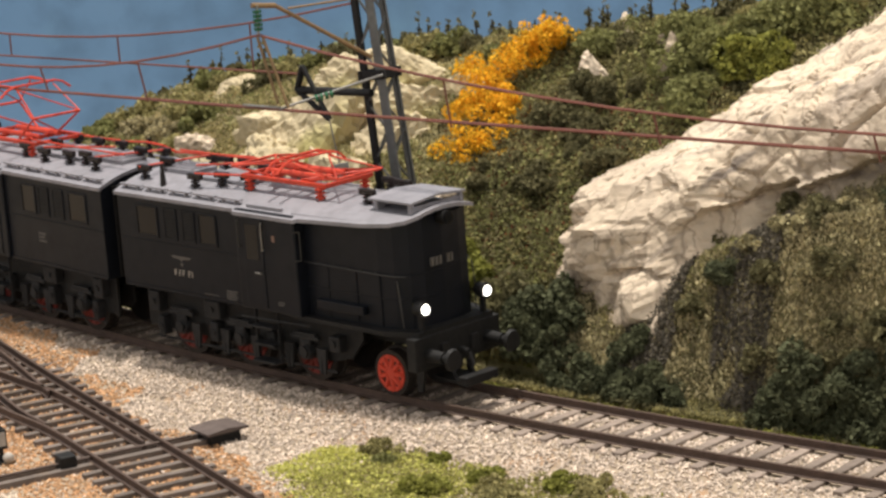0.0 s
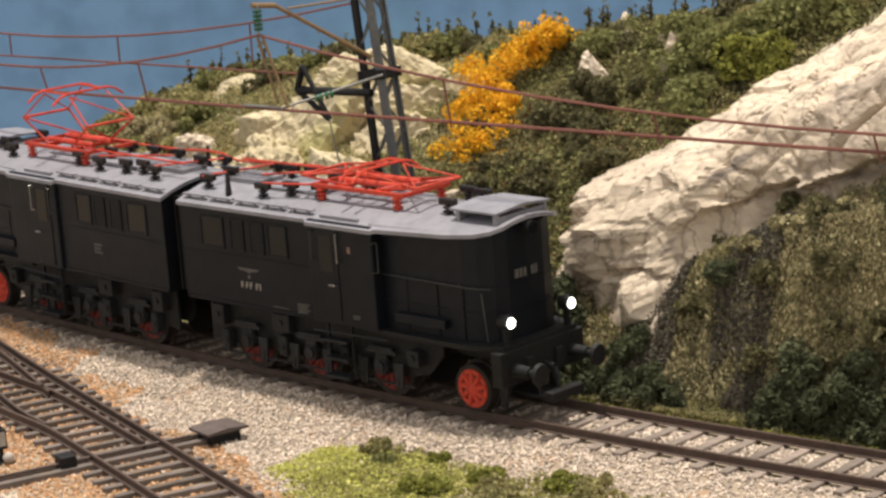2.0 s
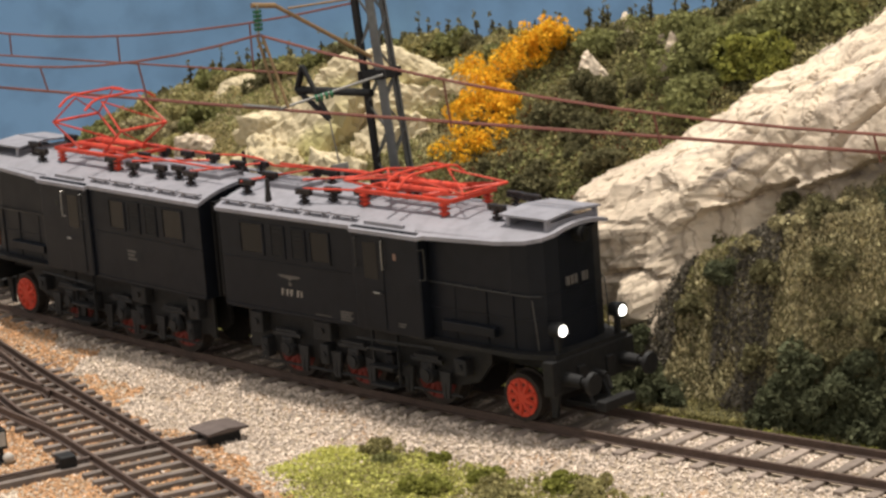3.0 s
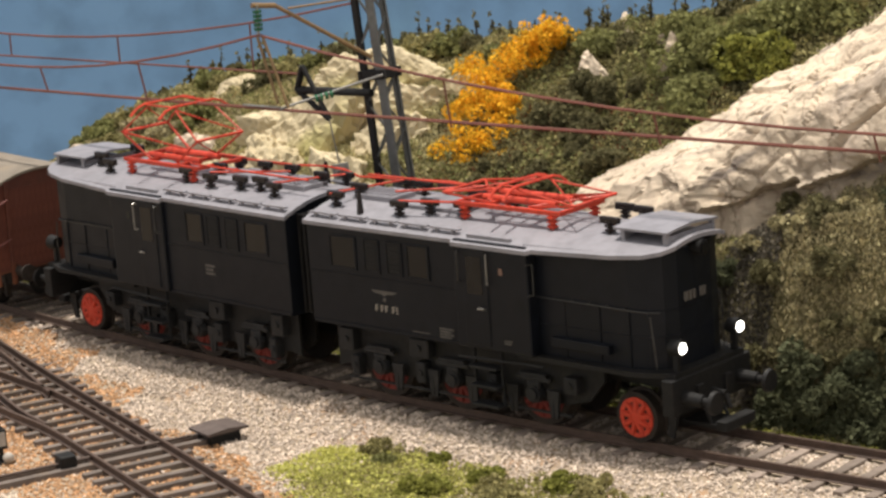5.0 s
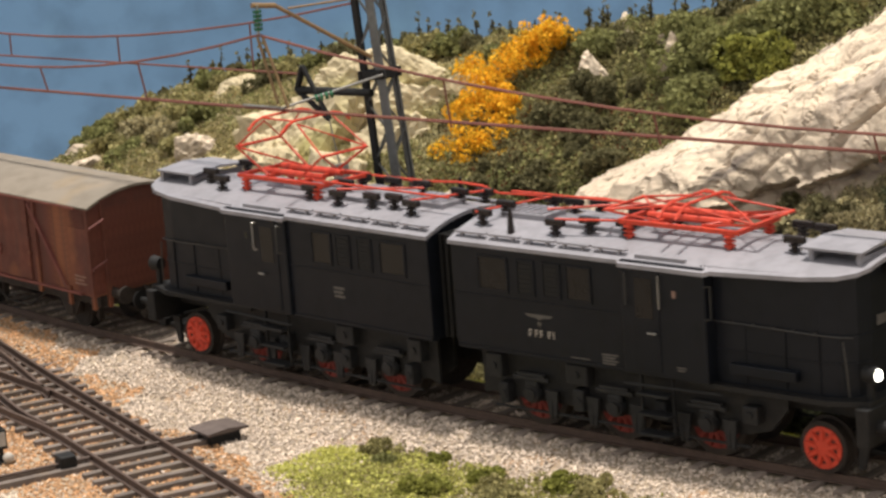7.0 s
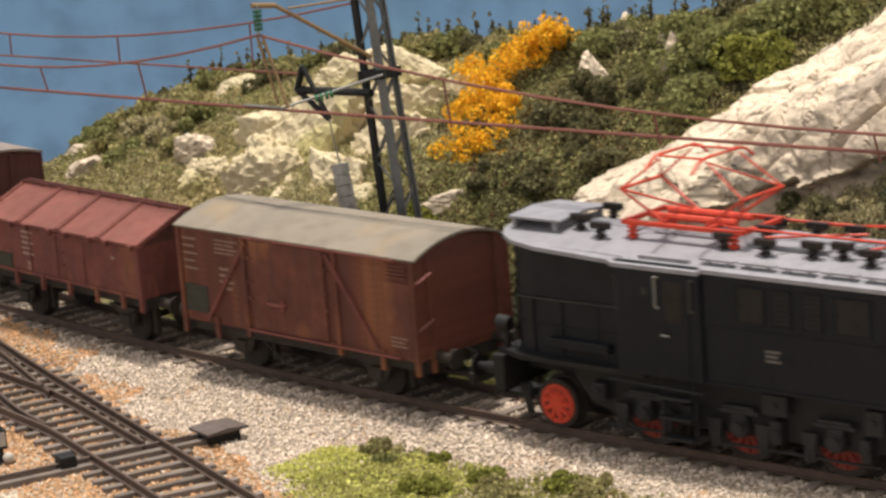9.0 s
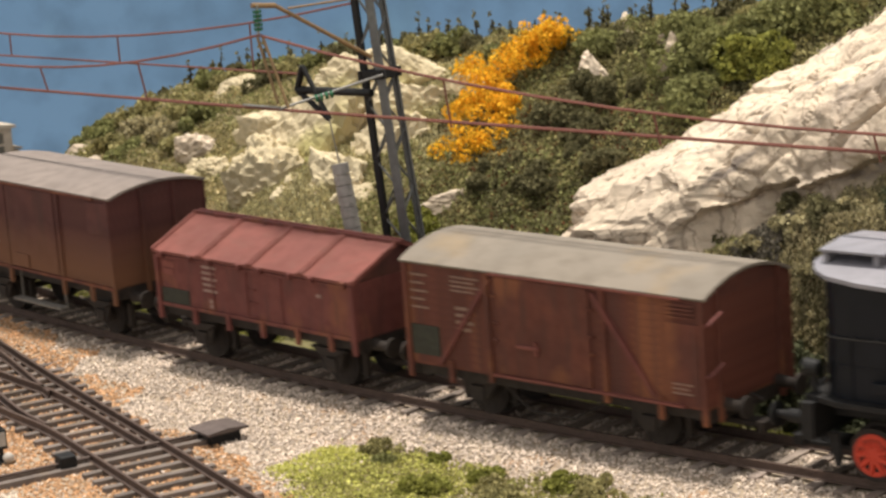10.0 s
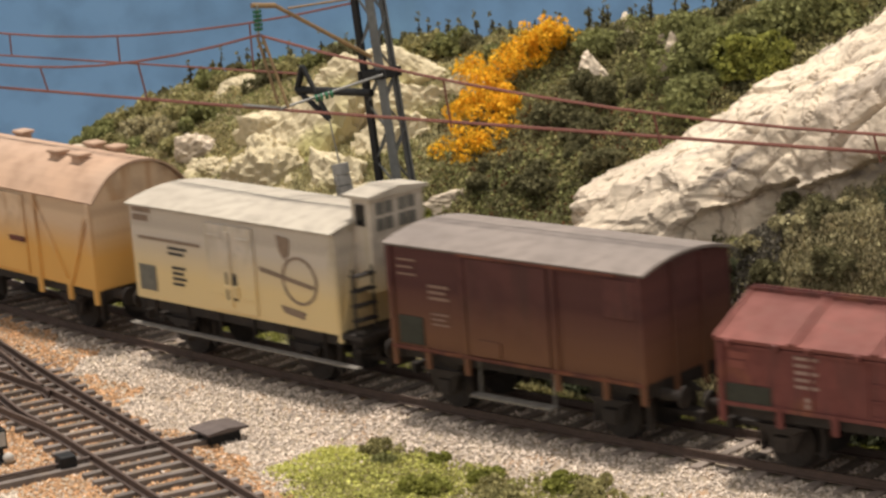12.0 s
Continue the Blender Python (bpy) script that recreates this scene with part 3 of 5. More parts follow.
    rod(bm, (98, 0, 42.7), (101.0, 0, 42.7), 1.6, 16, 1.8)
    hl = p("top_lamp", bm, M_FRAME)
    bm = bm_new()
    rod(bm, (100.9, 0, 42.7), (101.3, 0, 42.7), 1.35, 16)
    p("lens", bm, M_GLASS, hl)

    # roof: an arched sheet that narrows over the nose
    st = [(2.4, 16.2), (46.6, 16.2), (47, 17.1), (67.6, 17.1), (68.6, 16.4), (88, 15.0), (95, 13.6), (98.4, 11.6), (100, 8.6)]
    rows_up, rows_dn, bm = [], [], bm_new()
    ring = 17
    for x, w in st:
        up, dn = [], []
        for i in range(ring):
            y = w * (2 * i / (ring - 1) - 1)
            up.append(bm.verts.new((x, y, roof_z(y))))
            dn.append(bm.verts.new((x, y, roof_z(y) - 0.9)))
        rows_up.append(up), rows_dn.append(dn)
    for a, b in zip(range(len(st)), range(1, len(st))):
        for i in range(ring - 1):
            bm.faces.new((rows_up[a][i], rows_up[b][i], rows_up[b][i + 1], rows_up[a][i + 1]))
            bm.faces.new((rows_dn[a][i + 1], rows_dn[b][i + 1], rows_dn[b][i], rows_dn[a][i]))
        for i in (0, ring - 1):
            bm.faces.new((rows_up[a][i], rows_dn[a][i], rows_dn[b][i], rows_up[b][i]))
    for a in (0, len(st) - 1):
        for i in range(ring - 1):
            bm.faces.new((rows_up[a][i], rows_up[a][i + 1], rows_dn[a][i + 1], rows_dn[a][i]))
    bmesh.ops.recalc_face_normals(bm, faces=bm.faces)
    roof = p("roof", bm, M_GREYROOF)
    for q in (-1, 1):
        for i in range(5):
            bm = bm_new()
            box(bm, 3.5 + i * 9, 11.6 + i * 9, 13.6 * q, 14.8 * q, roof_z(14) + 0.7, roof_z(14) + 1.1)
            box(bm, 5 + i * 9, 5.5 + i * 9, 13.8 * q, 14.6 * q, roof_z(14) - 0.4, roof_z(14) + 0.8)
            box(bm, 9.6 + i * 9, 10.1 + i * 9, 13.8 * q, 14.6 * q, roof_z(14) - 0.4, roof_z(14) + 0.8)
            p("running_board", bm, M_GREYROOF, roof)
    bm = bm_new()
    for q in (-1, 1):
        box(bm, 50, 62, 14.2 * q, 15.0 * q, roof_z(14.6) - 0.2, roof_z(14.6) + 0.7, 0.1)
        for i in range(34):
            rod(bm, (66 + i * 0.9, (15.2 - i * 0.05) * q, roof_z(15) - 0.2), (66 + i * 0.9, (15.2 - i * 0.05) * q, roof_z(15) + 0.35), 0.16, 5)
    tagged(p("rain_strip", bm, M_GREYROOF, roof), kind="stuff")
    bm = bm_new()
    box(bm, 8, 20, -4, 4, 45, 46.8, 0.3)
    hatch = p("roof_hatch", bm, M_GREYROOF, roof)
    bm = bm_new()
    box(bm, 24, 42, -6, 6, 45, 46.2, 0.3)
    p("roof_hatch", bm, M_GREYROOF, roof)
    for i in range(6):
        bm = bm_new()
        box(bm, 9 + i * 1.8, 10 + i * 1.8, -3.6, 3.6, 46.7, 47.1)
        p("rib", bm, M_GREYROOF, hatch)
    bm = bm_new()
    prism(bm, [(-9.2, 46.9), (0, 47.6), (9.2, 46.9), (9.2, 47.4), (0, 48.2), (-9.2, 47.4)], 85, 98.5)
    for x in (86.5, 97):
        for y in (-8.2, 8.2):
            box(bm, x, x + 1, y - 0.5, y + 0.5, 43.5, 47.2)
        box(bm, x, x + 0.8, -8, 8, 44.6, 46.2)
    p("sun_shade", bm, M_GREYROOF, roof)

    # insulators and busbars
    for x, y in ((7, -9), (9, -3), (13, 9), (20, 7), (27, -10), (34, -7.5), (36, 9), (43, -7), (26, 8), (82, -6), (82, 6), (46, 8), (75, 9), (40, 2)):
        bm = bm_new()
        insulator(bm, x, y, roof_z(y) - 0.2, 3.4)
        box(bm, x - 2.4, x + 2.4, y - 0.7, y + 0.7, roof_z(y) + 2.0, roof_z(y) + 3.6, 0.3)
        p("insulator", bm, M_INSUL, roof)
    bm = bm_new()
    for a, b in (((4, 6, 49), (46, 6, 49)), ((46, 6, 49), (52, 2, 48.6)), ((6, -10, 47.6), (13, 9, 48)), ((27, -10, 47.8), (44, -7, 48.4)), ((20, -3, 48), (36, 9, 48.4))):
        rod(bm, a, b, 0.28, 6)
    p("busbar", bm, M_RED, roof)
    bm = bm_new()
    rod(bm, (16, -11, 43.5), (16, -11, 49.5), 0.9, 8, 0.4)
    p("lightning_arrester", bm, M_INSUL, roof)

    # pantograph
    c, zb = 56.0, 48.4
    bm = bm_new()
    for y in (-7.5, 7.5):
        box(bm, c - 14, c + 14, y - 0.6, y + 0.6, zb - 0.5, zb + 0.4)
    for x in (-14, -6, 6, 14):
        box(bm, c + x - 0.5, c + x + 0.5, -8, 8, zb - 0.45, zb + 0.45)
    for x in (-12, 12):
        for y in (-7.5, 7.5):
            insulator(bm, c + x, y, roof_z(y) - 0.2, zb - roof_z(y))
    for y in (-3, 3):
        rod(bm, (c - 10, y, zb + 0.8), (c + 10, y, zb + 0.8), 0.8, 8)
    panto = p("pantograph", bm, M_RED)
    h = 14.0 if raised else 4.0
    reach = 14.5 if raised else 18.0
    tipx = 5.5 if raised else 2.0
    knee = zb + h * 0.5
    def bar(a, b, r, r2=None, name="folding_arm"):
        p(name, rod(bm_new(), a, b, r, 6, r2), M_RED, panto)

    for d in (-1, 1):
        for y in (-1, 1):
            foot, kn, tip = (c + d * 5, 6.5 * y, zb + 0.5), (c + d * reach, 7.5 * y, knee), (c + d * tipx, 6.0 * y, zb + h)
            bar(foot, kn, 0.36, 0.28)
            bar(kn, tip, 0.24)
        bar((c + d * reach, -7.5, knee), (c + d * reach, 7.5, knee), 0.38, None, "cross_tube")
        bar((c + d * reach, -7.5, knee), (c + d * tipx, 6, zb + h), 0.2, None, "diagonal")
        bar((c + d * 5, -6.5, zb + 0.5), (c + d * reach, 7.5, knee), 0.26, None, "diagonal")
    for d in (-tipx, tipx):
        bm = bm_new()
        pts = [(c + d, -11.5, zb + h - 1.6), (c + d, -9, zb + h + 0.2), (c + d, -6.5, zb + h + 0.9), (c + d, 6.5, zb + h + 0.9), (c + d, 9, zb + h + 0.2), (c + d, 11.5, zb + h - 1.6)]
        tube(bm, pts, 0.34)
        p("collector_strip", bm, M_RED, panto)
    for y in (-6, 6):
        bar((c - tipx, y, zb + h + 0.6), (c + tipx, y, zb + h + 0.6), 0.25, None, "link")

    # running gear
    bm = bm_new()
    for q in (-1, 1):
        prism(bm, [(8, 7), (72, 7), (80, 12), (98, 12), (98, 16.6), (6, 16.6), (6, 9)], 5.2 * q, 6.0 * q, "y")
    p("bogie_frame", bm, M_FRAME)
    bm = bm_new()
    for q in (-1, 1):
        prism(bm, [(9, 6.8), (14, 6.2), (72, 6.2), (78, 8), (82, 13), (82, 17), (6, 17), (6, 6)], 10.4 * q, 11.2 * q, "y")
    p("side_frame", bm, M_FRAME)
    for q in (-1, 1):
        y = 13.4 * q
        for x in (20, 41.5, 64):
            bm = bm_new()
            rod(bm, (x, y - 1.6 * q, 8), (x, y - 0.1 * q, 8), 2.3, 16, 2.0)
            box(bm, x - 1.7, x + 1.7, y - 1.6 * q, y - 0.3 * q, 8.4, 11.0, 0.4)
            box(bm, x - 4.6, x + 4.6, y - 1.2 * q, y - 0.3 * q, 11.0, 12.0, 0.2)
            box(bm, x - 3.6, x + 3.6, y - 1.2 * q, y - 0.3 * q, 12.0, 12.8, 0.2)
            rod(bm, (x, y, 8), (x, y + 0.5 * q, 8), 1.4, 12)
            p("axle_box", bm, M_GEAR)
        for x, w, z0, z1 in ((9, 4, 11, 16.4), (30, 5.5, 12, 16.6), (31.5, 2.6, 6, 11), (12, 2.2, 5, 10), (52, 2.6, 7, 11.5), (73, 3.4, 9.5, 13.4)):
            bm = bm_new()
            box(bm, x, x + w, y - 2.4 * q, y + 0.5 * q, z0, z1, 0.35)
            rod(bm, (x + w / 2, y + 0.3 * q, (z0 + z1) / 2), (x + w / 2, y + 0.9 * q, (z0 + z1) / 2), 0.8, 8)
            p("equipment_box", bm, M_GEAR)
        bm = bm_new()
        for x in (25.5, 36, 47, 58.5, 69.5):
            prism(bm, [(x - 1.6, 9.5), (x + 1.6, 9.5), (x + 0.9, 3.2), (x + 0.2, 3.2), (x, 8), (x - 0.2, 3.2), (x - 0.9, 3.2)], y - 1.0 * q, y - 0.2 * q, "y")
        rod(bm, (10, y - 0.8 * q, 4.2), (74, y - 0.8 * q, 4.2), 0.35, 6)
        p("brake_gear", bm, M_GEAR)
    for x, r in ((20, 7.9), (41.5, 8.0), (64, 8.0), (88.5, 5.75)):
        h = half(sign)
        h.translation = h @ Vector((x * sign, 0, r)) * MM
        wheelset(loco, h, r, M_RED if r < 7 else M_REDDARK, "red wheel rim", 9 if r < 7 else 13)


def build_loco():
    loco = thing("electric_locomotive", "black electric locomotive with silver roof, red pantographs and lit headlights", "locomotive", on_track(run(0)))
    loco_half(loco, 1, False)
    loco_half(loco, -1, True)
    bm = bm_new()
    box(bm, -3.4, 3.4, -11.5, 11.5, 18, 41, 0.2)
    for i in range(4):
        box(bm, -3 + i * 1.6, -2.2 + i * 1.6, -13, 13, 18, 42)
    part("bellows", bm, M_FRAME, loco)
    bm = tube(bm_new(), [(-44, 11, 47.5), (-30, 11, 47.2), (-16, 10, 48.4), (-8, 9, 48.4), (-4, 10, 46.8), (6, 12, 46.8), (24, 11, 48), (40, 10, 47.6), (52, 8, 48.4)], 0.3)
    part("roof_cable", bm, M_RED, loco, "red lead along the roof")
    b = half(1)
    bm = bm_new()
    y = -15.5
    for x, w in ((22.4, 0.8), (24.0, 0.8), (25.3, 0.8), (27.4, 0.8), (28.7, 0.25)):
        box(bm, x, x + 0.26, y - 0.1, y, 22.3, 23.9)
        box(bm, x + 0.26, x + w, y - 0.1, y, 23.65, 23.9)
        box(bm, x + 0.26, x + w * 0.9, y - 0.1, y, 22.95, 23.2)
    part("number_bars", bm, M_WHITE, loco, "cream number on the side", bend=b)
    bm = bm_new()
    prism(bm, [(21.6, 27.4), (29, 27.4), (28.2, 26.8), (26, 26.6), (25.3, 26.1), (24.6, 26.6), (22.4, 26.8)], y - 0.1, y, "y")
    rod(bm, (25.3, y - 0.1, 25.3), (25.3, y, 25.3), 0.5, 10)
    part("emblem", bm, M_DIM, loco, "faded winged emblem", bend=b)
    bm = bm_new()
    bars(bm, 41, y, 20.8, 4, 4, 0.35, 0.3)
    box(bm, 33, 38, y - 0.1, y, 18.8, 19.0)
    bars(bm, 60, -16.5, 20.6, 2, 2.2, 0.3, 0.3)
    part("lettering", bm, M_DIM, loco, "tiny cream data panel", bend=b)
    bm = bm_new()
    bars(bm, -33, y, 26.6, 3, 3.4, 0.6, 0.4)
    part("lettering", bm, M_DIM, loco, "faded data panel", bend=half(-1))
    VEHICLES.append((loco, 0.0))


# ---------- wagons ----------
def underframe(w, hl, ax, z, label="", spokes=9):
    """Sole bars, axle guards, buffers, couplings and wheels of a two-axle wagon; z: the floor's height."""
    bm = bm_new()
    for q in (-1, 1):
        box(bm, -hl, hl, 13.2 * q, 14.2 * q, z - 2.6, z)
    for x in (-hl, hl):
        d = 1 if x > 0 else -1
        box(bm, x - d * 1.4, x, -14.5, 14.5, z - 3.0, z + 0.4, 0.15)
    for x in (-hl * 0.5, 0, hl * 0.5):
        box(bm, x - 0.6, x + 0.6, -13.5, 13.5, z - 2.4, z - 0.4)
    part("underframe", bm, M_UNDER, w)
    for d in (-1, 1):
        for y in (-10, 10):
            bm = bm_new()
            rod(bm, (d * hl, y, 12), (d * (hl + 4), y, 12), 1.5, 12, 1.1)
            rod(bm, (d * (hl + 3.6), y, 12), (d * (hl + 5.4), y, 12), 0.8, 10)
            rod(bm, (d * (hl + 5.2), y, 12), (d * (hl + 5.9), y, 12), 2.4, 18)
            part("buffer", bm, M_UNDER, w)
        bm = bm_new()
        box(bm, d * (hl - 6), d * (hl + 5.5), -2.2, 2.2, 5.0, 6.2, 0.2)
        box(bm, d * (hl + 3.8), d * (hl + 5.6), -4.5, 4.5, 4.6, 7.2, 0.2)
        rod(bm, (d * hl, 0, 11.6), (d * (hl + 3), 0, 10.6), 0.6, 6)
        part("coupling", bm, M_UNDER, w)
    for x in (-ax, ax):
        wheelset(w, pose(x * MM, 0, 5.6 * MM), 5.6, M_UNDER, "", 0, 8.4)
        for q in (-1, 1):
            y = 12.4 * q
            bm = bm_new()
            prism(bm, [(x - 5.5, z - 2), (x + 5.5, z - 2), (x + 2.2, 4.2), (x + 1.5, 4.2), (x + 1.6, 8), (x - 1.6, 8), (x - 1.5, 4.2), (x - 2.2, 4.2)], y - 0.3, y + 0.3, "y")
            box(bm, x - 1.7, x + 1.7, y - 0.9, y + 1.1, 4.2, 7.6, 0.25)
            for i in range(3):
                box(bm, x - 5.6 + i * 1.2, x + 5.6 - i * 1.2, y - 0.6 + 0.8 * q, y + 0.6 + 0.8 * q, 9.6 - i * 0.65, 10.2 - i * 0.65)
            part("axle_guard", bm, M_UNDER, w)
            bm = bm_new()
            for e in (-1, 1):
                box(bm, x + e * 6.8 - 0.6, x + e * 6.8 + 0.6, 8 * q - 0.9, 8 * q + 0.9, 2.6, 9.2, 0.2)
            rod(bm, (x - 7, 8 * q, 3.4), (x + 7, 8 * q, 3.4), 0.3, 6)
            part("brake_block", bm, M_UNDER, w)


def arched_roof(w, hl, hw, eave, crown, material, over=0.8, x0=None, x1=None, n=18, power=2.0):
    x0, x1 = (-hl - over if x0 is None else x0), (hl + over if x1 is None else x1)
    up, dn = [], []
    for i in range(n + 1):
        y = (hw + 0.5) * (2 * i / n - 1)
        z = crown - (crown - eave) * abs(y / (hw + 0.5)) ** power
        up.append((y, z)), dn.append((y, z - 0.7))
    bm = bm_new()
    prism(bm, dn + up[::-1], x0, x1)
    ob = part("roof", bm, material, w)
    bm = bm_new()
    for y in (-hw - 0.5, hw + 0.5):
        rod(bm, (x0, y, eave - 0.3), (x1, y, eave - 0.3), 0.3, 6)
    part("gutter", bm, material, ob)
    return ob


def gable(hl, hw, z0, eave, crown, n=14, power=2.0):
    top = []
    for i in range(n + 1):
        y = hw * (1 - 2 * i / n)
        top.append((y, crown - 0.75 - (crown - eave) * abs(y / hw) ** power))
    return [(-hw, z0), (hw, z0)] + top


def board_grooves(w, hl, hw, z0, z1, material, step=1.5, upright=False):
    """Thin boards on both sides and ends, each a part."""
    def shared(x0, x1, y0, y1, za, zb):
        bm = box(bm_new(), x0, x1, y0, y1, za, zb)
        bmesh.ops.scale(bm, vec=DRAW * MM, verts=bm.verts)
        me = bpy.data.meshes.new("board")
        bm.to_mesh(me)
        bm.free()
        me.materials.append(material)
        return me

    def put(me, x, y, z):
        o = new("board", me)
        o.parent = w
        o.matrix_basis = pose(x * DRAW.x * MM, y * DRAW.y * MM, z * DRAW.z * MM)
    if upright:
        n = int(2 * hl / step)
        me = shared(0.03, step - 0.03, -0.06, 0.06, z0, z1)
        for q in (-1, 1):
            for i in range(n):
                put(me, -hl + i * step, hw * q, 0)
    else:
        n = int((z1 - z0) / step)
        me = shared(-hl + 0.1, hl - 0.1, -0.06, 0.06, 0.03, step - 0.03)
        for q in (-1, 1):
            for i in range(n):
                put(me, 0, hw * q, z0 + i * step)
    n = int(2 * hw / step)
    me = shared(-0.06, 0.06, 0.03, step - 0.03, z0, z1)
    for d in (-1, 1):
        for i in range(n):
            put(me, d * hl, -hw + i * step, 0)


def brown_van():
    hl, hw, z0, eave, crown = 39.0, 15.6, 11.6, 36.0, 39.8
    w = thing("boxcar", "rusty brown covered goods wagon with diagonal braces and weathered roof", "goods wagon", on_track(run(0) - 177.4), "goods train wagons")
    bm = bm_new()
    prism(bm, gable(hl, hw, z0, eave, crown), -hl, hl)
    body = part("body", bm, M_BROWN1, w)
    board_grooves(body, hl, hw, z0 + 0.6, eave - 1, M_BROWN1, 1.75)
    arched_roof(w, hl, hw, eave, crown, M_ROOF1)
    for q in (-1, 1):
        y = hw * q
        bm = bm_new()
        box(bm, -13.5, 11, y + 0.1 * q, y + 0.7 * q, z0 + 1, eave - 1.2, 0.12)
        door = part("sliding_door", bm, M_BROWN1, w)
        bm = bm_new()
        box(bm, -8, -2, y + 0.7 * q, y + 1.5 * q, 19.2, 20.0, 0.15)
        box(bm, -3.4, -2.6, y + 0.7 * q, y + 1.3 * q, 18, 21.2)
        part("handle", bm, M_LID, door, "rust-red door bar")
        for x in (-13.8, 11.2):
            for z in (20, 24, 30):
                bm = bm_new()
                box(bm, x - 0.8, x + 0.8, y + 0.4 * q, y + 1.1 * q, z, z + 0.6)
                part("hinge", bm, M_BROWN1, door)
        bm = bm_new()
        box(bm, -15, 34, y + 0.2 * q, y + 1.2 * q, z0 + 0.2, z0 + 0.8)
        box(bm, -15, 34, y + 0.2 * q, y + 1.0 * q, eave - 1.0, eave - 0.5)
        part("door_rail", bm, M_LID, w, "rust-streaked door rail")
        for a, b in (((-15, eave - 2), (-30, z0 + 1)), ((12, eave - 2), (27, z0 + 1))):
            bm = bm_new()
            d = Vector((b[0] - a[0], 0, b[1] - a[1])).normalized()
            nn = Vector((-d.z, 0, d.x)) * 0.55
            prism(bm, [(a[0] + nn.x, a[1] + nn.z), (b[0] + nn.x, b[1] + nn.z), (b[0] - nn.x, b[1] - nn.z), (a[0] - nn.x, a[1] - nn.z)], y, y + 0.85 * q, "y")
            part("brace", bm, M_BROWN2, w)
        for x in (-38.6, -27, -16, 14.5, 28, 38.6):
            bm = bm_new()
            box(bm, x - 0.6, x + 0.6, y, y + 0.75 * q, z0 - 3.2 if abs(x) > 20 else z0 - 1.6, eave - 0.8 if abs(x) > 30 or abs(x) < 17 else z0 + 2)
            part("post", bm, M_BROWN1, w)
        bm = bm_new()
        box(bm, 30, 37.6, y + 0.1 * q, y + 0.5 * q, 15, 30, 0.1)
        for i in range(4):
            box(bm, 30.6, 37, y + 0.4 * q, y + 0.62 * q, 31 + i * 0.9, 31.5 + i * 0.9)
        part("vent_flap", bm, M_BROWN1, w)
        if q < 0:
            for x, d, z, rows, wide, high, gap in ((-37.5, 0.15, 33, 5, 5, 0.5, 1.4), (-26, 0.15, 33.5, 4, 8, 0.45, 0.6), (-25, 0.15, 26.5, 4, 5, 0.8, 0.8), (31, 0.5, 17, 3, 5, 0.4, 0.6)):
                part("lettering", bars(bm_new(), x, y - d, z, rows, wide, high, gap), M_DULL, w, "faded pinkish lettering")
            bm = bm_new()
            box(bm, -37.8, -30, y - 0.3, y - 0.1, 14, 21)
            part("chalk_panel", bm, M_GREENPLATE, w, "dark green slate panel")
    for d in (-1, 1):
        for yy in (-12, 10.8):
            part("end_post", box(bm_new(), d * hl, d * (hl + 0.8), yy, yy + 1.2, 8.4, 37.5), M_BROWN1, w)
    for z in (19, 30):
        bm = bm_new()
        rod(bm, (hl, -15.4, z), (hl + 1.8, -17, z + 0.6), 0.35, 6)
        rod(bm, (hl + 1.8, -17, z + 0.6), (hl + 1.8, -12, z + 2.4), 0.35, 6)
        part("hand_grip", bm, M_BROWN2, w)
    underframe(w, hl, 22.5, z0)
    for q in (-1, 1):
        bm = bm_new()
        rod(bm, (-17, 12.6 * q, 10), (-8, 12.6 * q, 3.6), 0.35, 6)
        rod(bm, (-8, 12.6 * q, 3.6), (3, 12.6 * q, 3.6), 0.35, 6)
        rod(bm, (3, 12.6 * q, 3.6), (14, 12.6 * q, 10), 0.35, 6)
        part("truss_rod", bm, M_UNDER, w)
    VEHICLES.append((w, -177.4))


